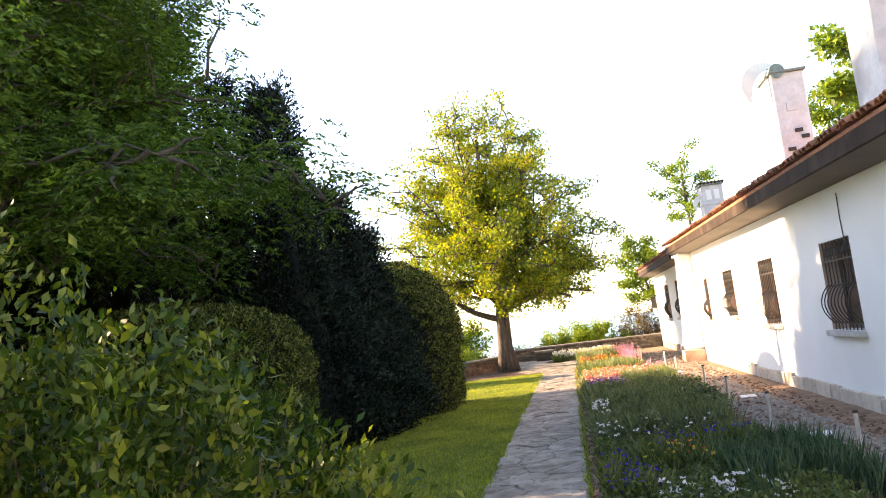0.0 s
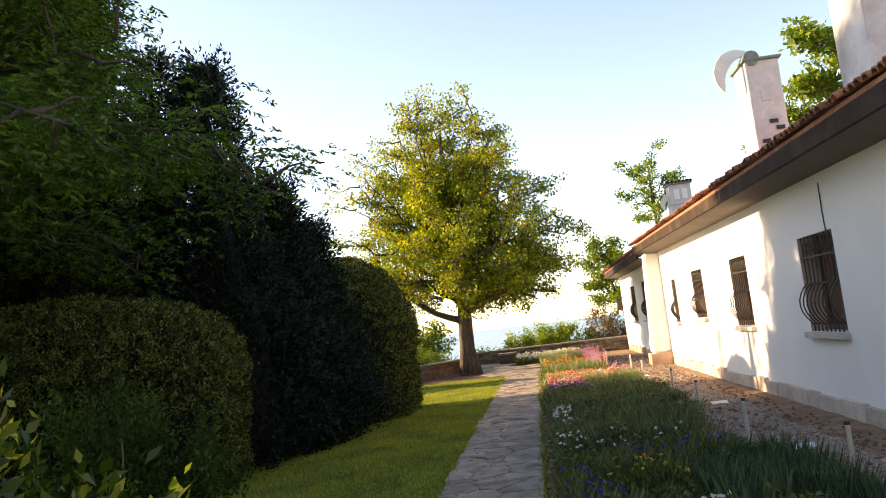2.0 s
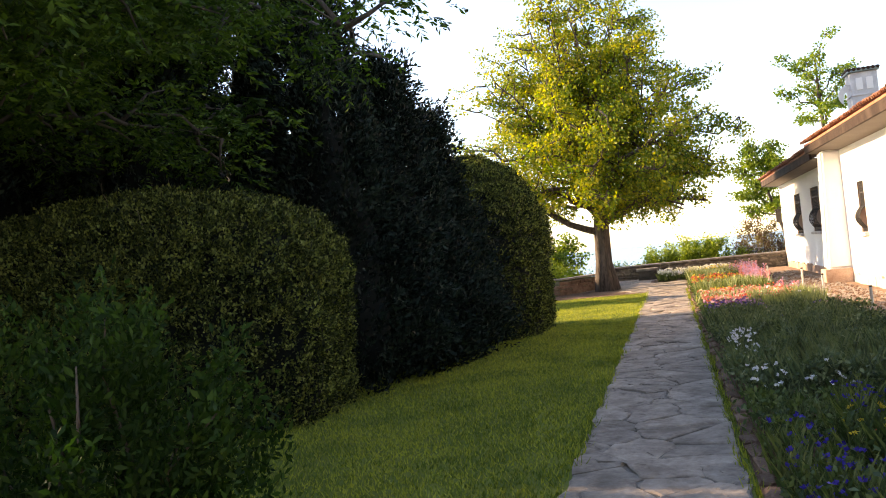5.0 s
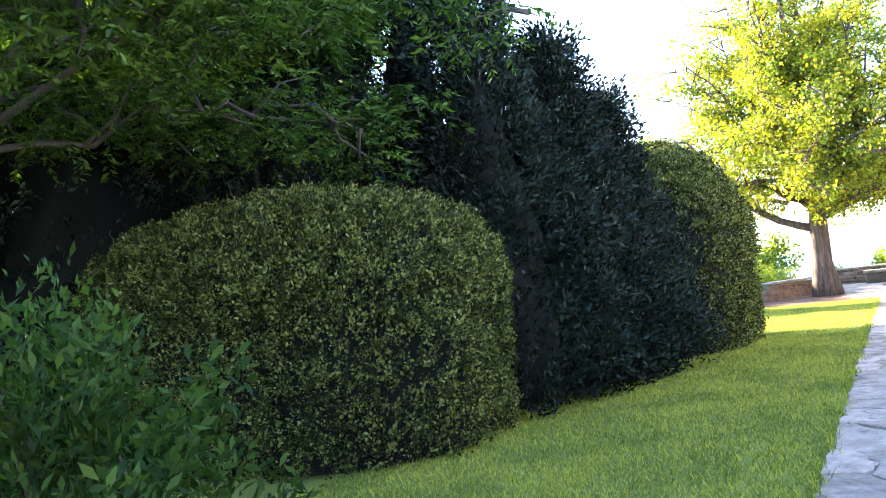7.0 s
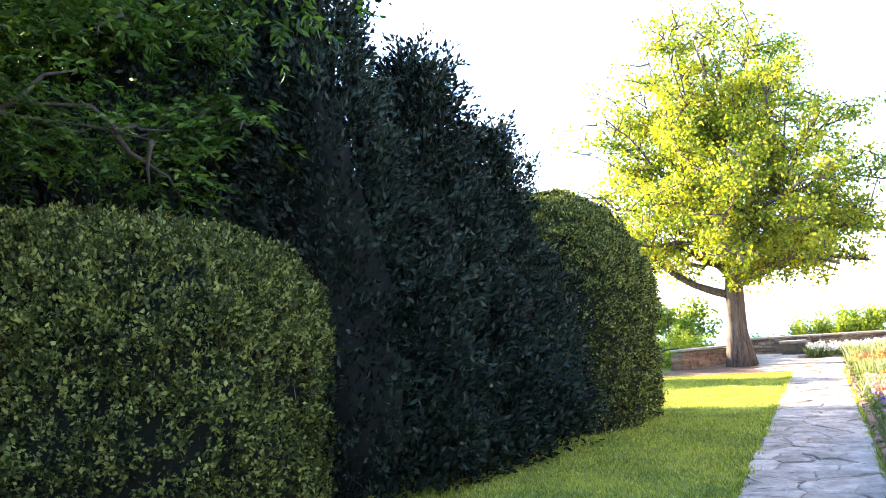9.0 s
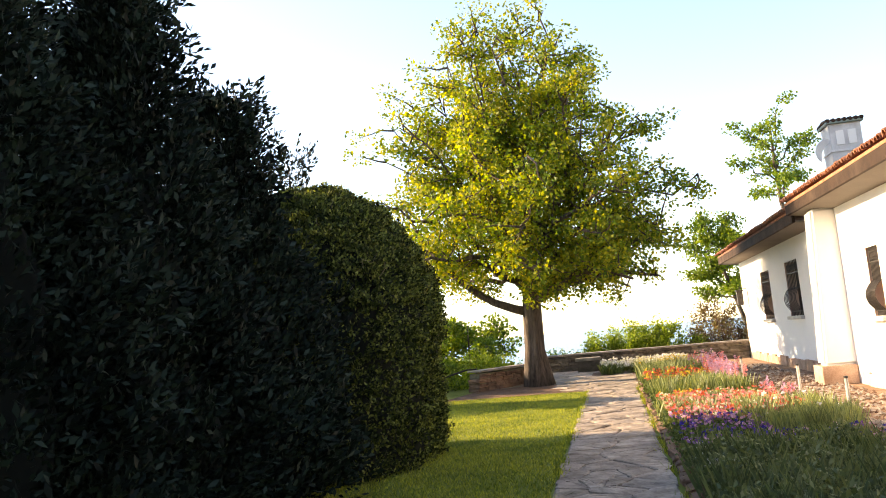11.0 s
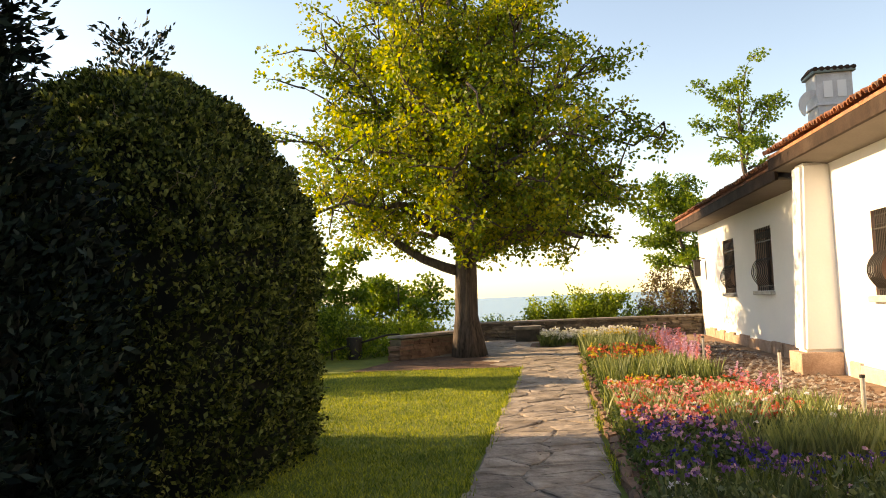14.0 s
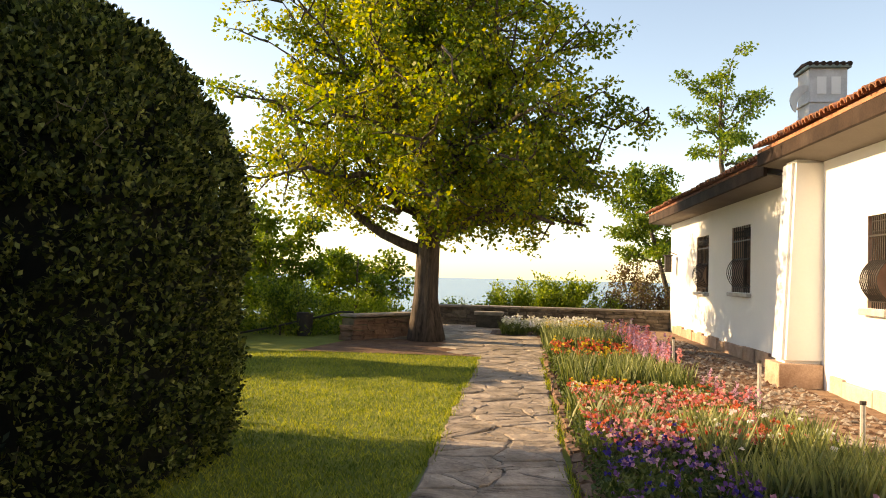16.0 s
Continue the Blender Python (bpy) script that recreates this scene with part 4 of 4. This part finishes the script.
for x, y, z, r, hgt in ((-7.3, 14.9, -0.3, 0.8, 1.0), (-7.9, 12.2, -0.3, 1.1, 2.3), (-8.0, 18.6, -0.6, 1.3, 2.0), (-6.4, 20.6, -0.7, 1.3, 2.2), (-8.6, 15.8, -0.6, 1.5, 2.6), (-5.6, 19.2, -0.7, 1.3, 2.0), (-9.2, 10.2, -0.5, 1.3, 3.2)):
    bush("shrub", (x, y, z), r, r * 0.9, hgt, int(4200 * r), 0.095, L_slope, "dark green shrub on the slope beyond the lawn", stems=18)
bush("shrub", (-2.2, 25.2, -0.5), 0.9, 0.6, 1.3, 3500, 0.08, L_slope, "low dark shrub beside the end of the sea wall", stems=14)
bush("shrub", (-4.0, 20.6, -0.8), 1.3, 1.3, 1.9, 6000, 0.09, L_lime, "yellow green shrub behind the low wall", stems=20)
for x, y, z, h in ((-7.5, 23.0, -2.0, 5.6), (-10.5, 21.0, -2.5, 6.5), (-5.5, 26.0, -2.0, 4.6), (-8.5, 18.0, -1.5, 4.2)):
    broad_tree("slope_tree", (x, y, z), h, 0.8, 2.4, lambda q: 1.0 - 0.5 * q, L_bush, 16, 9, 50, 0.13, "young leafy tree on the slope below the garden", trunk_r=0.1, puff=0.34)
broad_tree("far_tree", (8.2, 31.0, -4.0), 15.4, 9.9, 1.75, lambda q: 1.0 - 0.2 * q, L_bush, 11, 8, 26, 0.13, "thin crooked tree behind the house", lean=(-0.8, 0), trunk_r=0.22, puff=0.32)
broad_tree("far_tree", (5.5, 27.5, -2.5), 8.6, 4.4, 1.7, lambda q: 0.7 + 0.3 * math.sin(q * 5), L_bush, 15, 8, 40, 0.12, "leafy tree beyond the end of the house", lean=(-1.5, 0), trunk_r=0.14, puff=0.36)
broad_tree("far_tree", (11.8, 20.0, 0), 10.5, 4.0, 3.2, lambda q: 1.0 - 0.4 * q, L_bush, 16, 9, 40, 0.15, "leafy tree rising behind the roof", trunk_r=0.25, puff=0.4)
broad_tree("slope_tree", (-8.6, 13.7, -0.6), 4.2, 1.9, 1.1, lambda q: 1.0 - 0.4 * q, L_bush, 14, 8, 80, 0.12, "slender young tree beyond the lawn", trunk_r=0.08, puff=0.3)
broad_tree("far_tree", (10.0, 9.5, 0), 9.4, 3.5, 2.7, lambda q: 1.0 - 0.4 * q, L_bush, 16, 9, 40, 0.16, "leafy tree rising behind the roof", trunk_r=0.25, puff=0.4)

# ---- flower bed ----
L_bedleaf = leafy("bed_leaves", (0.03, 0.055, 0.018), (0.06, 0.1, 0.03), (0.13, 0.17, 0.06), 0.25)
L_grey = leafy("grey_bed_leaves", (0.045, 0.07, 0.035), (0.09, 0.125, 0.06), (0.18, 0.21, 0.1), 0.2)
L_teal = leafy("blue_strap_leaves", (0.016, 0.045, 0.028), (0.035, 0.08, 0.048), (0.09, 0.15, 0.085), 0.25)
def bed_x(y, u):
    l = path_left(y) + PATH_W + 0.19
    return l + u * (2.35 - l)

def straps(n, y0, y1, u0, u1, h, w, spread):
    y = rng.uniform(y0, y1, n * 2); u = rng.uniform(u0, u1, n * 2)
    x = bed_x(y, u)
    order = np.argsort([-noise.noise((a * 1.7, b * 1.7, 3.0)) - 0.5 * rng.uniform() for a, b in zip(x, y)])[:n]
    x, y = x[order], y[order]
    k = np.repeat(np.arange(n), 7)
    x, y = x[k] + rng.normal(size=n * 7) * 0.04, y[k] + rng.normal(size=n * 7) * 0.04
    m = len(x)
    hh = h * rng.uniform(0.6, 1.15, m)
    a = rng.uniform(0, 2 * np.pi, m)
    lx, ly = np.cos(a) * spread * hh, np.sin(a) * spread * hh
    sx, sy = -np.sin(a) * w / 2, np.cos(a) * w / 2
    z = np.zeros(m)
    return np.stack([np.stack([x - sx, y - sy, z], 1), np.stack([x + sx, y + sy, z], 1), np.stack([x + lx * 0.5 + sx * 0.7, y + ly * 0.5 + sy * 0.7, hh * 0.62], 1), np.stack([x + lx, y + ly, hh], 1)], 1)

def blooms(n, y0, y1, u0, u1, h, size, kinds, name, label, leaf_h=0.2, leaf_share=0.3, spike=0):
    """Flower heads in drifts over a few strap leaves; spike: heads stacked up a stem."""
    patch = tagged(new(name), label, "flowers", kind="stuff")
    patch.location = (0, 0, 0.012)
    quads_mesh("leaves", straps(max(int(n * leaf_share), 12), y0, y1, u0, u1, leaf_h, 0.015, 0.5), L_iris, patch)
    per = n // len(kinds)
    for q, mat_ in enumerate(kinds):
        y = rng.uniform(y0, y1, per * 2); x = bed_x(y, rng.uniform(u0, u1, per * 2))
        pick = np.argsort([-noise.noise((a * 1.9, b * 1.9, 9.0 + h * 30 + q * 1.3)) - 0.7 * rng.uniform() for a, b in zip(x, y)])[:per]
        x, y = x[pick], y[pick]
        m = len(x)
        C = np.stack([x, y, h * rng.uniform(0.55, 1.15, m)], 1)
        if spike:
            C = np.repeat(C, spike, axis=0)
            C[:, 2] *= np.tile(np.linspace(0.55, 1.0, spike), m)
            C[:, :2] += rng.normal(size=(len(C), 2)) * 0.012
            m = len(C)
        P = np.repeat(C, 6, axis=0)
        a = rng.uniform(0, 2 * np.pi, m * 6)
        o = np.stack([np.cos(a), np.sin(a), rng.uniform(0.2, 0.9, m * 6)], 1)
        quads_mesh("petals", leaf_quads(P, size, 0.8, 0, o), mat_, patch)
    return patch

def cushions(n, y0, y1, u0, u1, h):
    y = rng.uniform(y0, y1, n); x = bed_x(y, rng.uniform(u0, u1, n))
    hz = np.array([h * (0.45 + 0.5 * noise.noise((a * 3, b * 3, 1.0))) for a, b in zip(x, y)])
    P = np.repeat(np.stack([x, y, np.maximum(hz, 0.03)], 1), 16, axis=0) + rng.normal(size=(n * 16, 3)) * np.array([0.06, 0.06, 0.035])
    P[:, 2] = np.maximum(P[:, 2], 0.01)
    return leaf_quads(P, 0.05, 0.5, -0.5)

def carpet(n, y0, y1, u0, u1, h, material, name, label):
    return tagged(quads_mesh(name, cushions(n, y0, y1, u0, u1, h), material), label, "plants", kind="stuff")

def greens(n, y0, y1, u0, u1, h, name, label, w=0.016, spread=0.35, leaves=None):
    return tagged(quads_mesh(name, straps(n, y0, y1, u0, u1, h, w, spread), leaves or L_iris), label, "plants", kind="stuff")


carpet(1300, -6.5, -1.8, 0.0, 1.0, 0.26, L_bedleaf, "bed_foliage", "low dusky green foliage carpeting the bed")
carpet(1500, 3.5, 10.0, 0.0, 0.78, 0.17, L_bedleaf, "bed_foliage", "low green foliage between the flowers")
carpet(1500, 10.0, 20.4, 0.0, 0.92, 0.2, L_bedleaf, "bed_foliage", "low green foliage at the far end of the bed")
carpet(800, -1.8, 0.4, 0.0, 0.92, 0.44, L_grey, "bed_foliage", "grey green cushion plants in the shaded bed")
carpet(1600, 0.4, 4.4, 0.0, 1.12, 0.46, L_grey, "bed_foliage", "dense grey green lavender like cushions filling the bed")
greens(200, -4.6, -1.8, 0.02, 0.98, 0.2, "bed_leaves", "low grey green foliage between the flowers", leaves=L_grey)
greens(470, -1.7, 4.3, 0.0, 0.95, 0.42, "strap_leaf_plants", "dense grey green clump of narrow leaved plants", 0.011, 0.4, L_grey)
greens(190, 3.7, 5.0, 0.3, 0.8, 0.33, "strap_leaf_plants", "dark strap leaved clump by the path", 0.014, 0.3)
greens(380, -5.3, -3.0, 0.62, 1.2, 0.36, "strap_leaf_plants", "blue green strap leaved plants in the bed", 0.014, 0.3, L_teal)
blooms(75, -3.1, -2.1, 0.3, 0.95, 0.25, 0.028, [P_blue], "pansies", "deep blue pansies in the bed", 0.3, 1.2)
blooms(60, -4.9, -3.3, 0.0, 0.28, 0.22, 0.028, [P_blue], "pansies", "deep blue pansies along the path", 0.26, 1.2)
blooms(42, -3.9, -3.1, 0.22, 0.6, 0.24, 0.028, [P_yellow, P_yellow, P_orange], "pansies", "yellow and orange pansies in the bed", 0.3, 1.5)
blooms(50, -0.5, 0.5, 0.0, 0.14, 0.38, 0.026, [P_white], "candytuft", "small white candytuft by the path")
blooms(34, -2.1, -1.6, 0.0, 0.78, 0.32, 0.026, [P_white], "candytuft", "row of small white flowers across the bed")
blooms(80, -5.5, -4.75, 0.2, 0.8, 0.2, 0.03, [P_white], "candytuft", "white candytuft cushions in the bed")
blooms(110, 3.4, 4.7, 0.02, 0.25, 0.22, 0.026, [P_white], "candytuft", "small white candytuft by the path")
blooms(330, 3.6, 5.7, 0.5, 1.12, 0.17, 0.032, [P_purple, P_blue, P_mauve], "pansies", "purple and violet pansies in the bed", 0.14)
blooms(300, 4.9, 8.0, 0.02, 0.55, 0.19, 0.034, [P_purple, P_blue, P_purple, P_mauve], "pansies", "purple and violet pansies near the path", 0.15)
greens(330, 5.9, 8.1, 0.5, 1.08, 0.36, "narcissus_leaves", "pale grey green narcissus clump in the bed", 0.016, 0.35, L_pale)
blooms(9, 6.2, 7.6, 0.6, 0.9, 0.36, 0.04, [P_white], "narcissi", "last white narcissi among pale leaves", 0.2, 0.5)
blooms(1050, 7.1, 10.1, 0.02, 0.95, 0.24, 0.033, [P_orange, P_pink, P_pink, P_orange, P_cream, P_pink], "wallflowers", "dense red orange and pink flowers in full bloom", 0.22, 0.3)
greens(60, 7.8, 9.2, 0.0, 0.35, 0.34, "strap_leaf_plants", "fresh green leaf tuft by the path", 0.018, 0.4, L_pale)
carpet(240, 9.6, 10.6, 0.4, 0.85, 0.28, L_pale, "silver_foliage", "low silvery green cushion plants in the bed")
blooms(110, 9.7, 10.7, 0.0, 0.4, 0.22, 0.036, [P_yellow, P_orange], "wallflowers", "yellow and orange flowers by the path", 0.2, 0.4)
greens(420, 10.5, 13.0, 0.05, 0.85, 0.4, "strap_leaf_plants", "upright strap leaved band across the bed", 0.018, 0.25)
greens(110, 10.7, 12.8, 0.1, 0.85, 0.44, "strap_leaf_plants", "sunlit pale strap leaves in the bed", 0.018, 0.25, L_pale)
blooms(16, 9.6, 11.6, 0.95, 1.15, 0.3, 0.03, [P_mauve, P_pink], "hyacinths", "few pink hyacinths on the open soil", 0.15, 0.5, 5)
blooms(230, 13.0, 15.8, 0.0, 0.7, 0.34, 0.042, [P_orange, P_orange, P_yellow], "tulips", "red and orange tulips in the bed", 0.25, 0.5)
blooms(95, 12.4, 16.4, 0.7, 1.06, 0.52, 0.034, [P_mauve, P_mauve, P_pink], "hyacinths", "tall mauve and pink hyacinths in the bed", 0.25, 0.5, 7)
blooms(80, 16.2, 18.6, 0.66, 1.04, 0.52, 0.034, [P_mauve, P_pink], "hyacinths", "tall pale pink hyacinths in the bed", 0.25, 0.5, 7)
greens(330, 15.2, 18.6, 0.0, 0.75, 0.46, "strap_leaf_plants", "tall green strap leaved plants in the bed", 0.018, 0.28)
greens(160, 15.2, 19.0, 0.0, 0.75, 0.5, "strap_leaf_plants", "sunlit pale strap leaves behind the tulips", 0.018, 0.28, L_pale)
blooms(620, 18.2, 20.4, 0.0, 1.0, 0.38, 0.045, [P_cream, P_cream, P_yellow], "narcissi", "cream flowered narcissi at the end of the bed", 0.3, 0.5)
blooms(700, 20.5, 23.1, -0.55, 0.85, 0.34, 0.045, [P_cream, P_cream, P_white], "narcissi", "cream narcissi near the sea wall", 0.3, 0.5)

# stakes along the bed
def stake(x, y, h):
    s = tagged(new("stake"), "short grey metal stake at the bed's edge", "stake", "stakes along the bed")
    s.location = (x, y, 0)
    post = part("post", rod([(0, 0, -0.1), (0, 0, h)], 0.022, 8), M_post, s)
    bm = bmesh.new(); bmesh.ops.create_cone(bm, cap_ends=True, segments=10, radius1=0.026, radius2=0.026, depth=0.03)
    bmesh.ops.translate(bm, verts=bm.verts, vec=(0, 0, h)); part("cap", bm, M_iron, post)
def label_plate(x, y, a):
    p = tagged(new("plant_label"), "small pale plant label lying on the soil", "plant label", "plant labels")
    p.matrix_basis = pose(x, y, 0.06, 14, 0, a)
    part("plate", box_bm(-0.13, 0.13, -0.06, 0.06, -0.006, 0.006, 0.003), M_dish, p)
    part("spike", rod([(0, 0, 0), (0, 0.02, -0.12)], 0.008), M_post, p)
for x, y, a in ((3.15, 2.0, 4), (3.03, -2.3, 8), (2.85, 8.6, 20)):
    label_plate(x, y, a)

# stones edging the bed along the path
edging = tagged(new("bed_edging"), "row of small rough edging stones along the bed", "edging", kind="structure")
edge_meshes = []
for k in range(5):
    bm = box_bm(-0.045, 0.045, -0.11 - 0.015 * k, 0.11 + 0.015 * k, -0.05, 0.055, 0.018)
    for v in bm.verts:
        v.co += Vector(rng.uniform(-0.012, 0.012, 3))
    me = bpy.data.meshes.new("edging_stone"); bm.to_mesh(me); bm.free(); me.materials.append(M_rockred)
    edge_meshes.append((0.25 + 0.03 * k, me))
y = -8.0
while y < 15.5:
    L, me = edge_meshes[rng.integers(5)]
    ob = new("edging_stone", me); ob.parent = edging
    ob.matrix_basis = pose(path_left(y) + PATH_W + 0.1 + rng.uniform(-0.015, 0.015), y, rng.uniform(-0.01, 0.01), 0, rng.uniform(-6, 6), rng.uniform(-7, 7))
    y += L

def tufts():
    n = 5200
    side = rng.integers(0, 2, n)
    y = rng.uniform(-8, 15, n)
    keep = np.array([noise.noise((a * 0.9, b * 3.0, 4.0)) for a, b in zip(y, side)]) > -0.12
    y, side = y[keep], side[keep]
    x = np.where(side == 1, path_left(0) + PATH_W + 0.03, path_left(0) - 0.02) + rng.normal(size=len(y)) * 0.035
    m = len(x)
    h = rng.uniform(0.03, 0.1, m); a = rng.uniform(0, np.pi, m)
    dx, dy = np.cos(a) * 0.006, np.sin(a) * 0.006
    V = np.stack([np.stack([x - dx, y - dy, 0 * x], 1), np.stack([x + dx, y + dy, 0 * x], 1), np.stack([x + rng.normal(size=m) * 0.03, y + rng.normal(size=m) * 0.03, h], 1)], 1)
    tagged(quads_mesh("grass_tufts", V, L_grass, n=3), "ragged grass tufts along the path's edges", "grass", kind="stuff")
tufts()

# cable down the wall, wall lamp at the house corner
cable = tagged(new("wall_cable"), "thin dark cable running down the white wall", "cable")
cable.location = (WALL_X - 0.012, -0.72, 2.3)
part("wire", rod([(0, 0, 0), (0, 0.02, 0.35), (0, 0, 0.7)], 0.008, 5), M_iron, cable)
lantern = tagged(new("wall_lamp"), "dark iron lantern on the house corner", "wall lamp")
lantern.location = (FAR_X, 23.2, 1.9)
part("bracket", rod([(0.02, 0, 0.35), (-0.22, 0, 0.42), (-0.24, 0, 0.3)], 0.015), M_iron, lantern)
part("body", box_bm(-0.33, -0.15, -0.09, 0.09, -0.15, 0.3, 0.02), M_iron, lantern)
part("cap", box_bm(-0.36, -0.12, -0.12, 0.12, 0.3, 0.34, 0.01), M_iron, lantern)

# yellow blossom under the elder
P = np.stack([rng.uniform(-1.9, -1.2, 60), rng.uniform(-5.8, -5.3, 60), rng.uniform(0.08, 0.3, 60)], 1)
tagged(quads_mesh("yellow_blossom", leaf_quads(np.repeat(P, 5, axis=0), 0.04, 0.8), P_yellow), "small yellow flowers at the foot of the shrub", "flowers", kind="stuff")

for x, y, h in ((2.68, 7.26, 0.55), (2.78, 10.33, 0.55), (2.45, 13.87, 0.55), (2.83, 4.27, 0.48), (2.85, 2.1, 0.42), (2.68, -1.5, 0.5), (2.95, -3.83, 0.5), (-0.15, 22.4, 0.5), (2.3, 17.0, 0.5), (2.7, 20.6, 0.5)):
    stake(x, y, h)

# clods on the open soil
def clods():
    n = 6500
    C = np.stack([np.concatenate([rng.uniform(0.45, 3.0, 2000), rng.uniform(2.1, 3.9, n - 2000)]), rng.uniform(-6, 20, n), rng.uniform(0.012, 0.03, n)], 1)
    o = np.array([(-1, -0.8, 0), (0.7, -1, 0), (1, 0.6, 0.1), (0.1, 0.2, 0.75)])
    V = C[:, None] + o[None] * rng.uniform(0.01, 0.042, (n, 1, 1)) * rng.uniform(0.6, 1.3, (n, 4, 3))
    Q = np.concatenate([V[:, [0, 1, 3]], V[:, [1, 2, 3]], V[:, [2, 0, 3]]])
    tagged(quads_mesh("soil_clods", Q, M_soil, n=3), "crumbly clods of brown soil in the bed", "soil", kind="stuff")
clods()

# gravel along the wall
def gravel():
    n = 2900
    C = np.stack([np.concatenate([rng.uniform(2.6, 3.5, 2000), rng.uniform(2.6, 3.9, n - 2000)]), np.concatenate([5.5 - 14 * rng.uniform(0, 1, 2000) ** 0.8, rng.uniform(5.5, 20, n - 2000)]), rng.uniform(0.02, 0.035, n)], 1)
    V, F = [], []
    for i, c in enumerate(C):
        s = rng.uniform(0.02, 0.07)
        o = np.array([(-1, -0.6, 0), (0.4, -1, 0), (1, 0.3, 0), (-0.2, 1, 0), (0, 0, 0.6)]) * s * rng.uniform(0.7, 1.2, (5, 3))
        a = rng.uniform(0, 6.3); R = np.array([[math.cos(a), -math.sin(a), 0], [math.sin(a), math.cos(a), 0], [0, 0, 1]])
        V += list(o @ R.T + c); k = i * 5
        F += [(k, k + 1, k + 4), (k + 1, k + 2, k + 4), (k + 2, k + 3, k + 4), (k + 3, k, k + 4)]
    tagged(mesh_ob("gravel", V, F, M_gravel), "loose pale rubble stones along the house", "gravel", kind="stuff")
gravel()
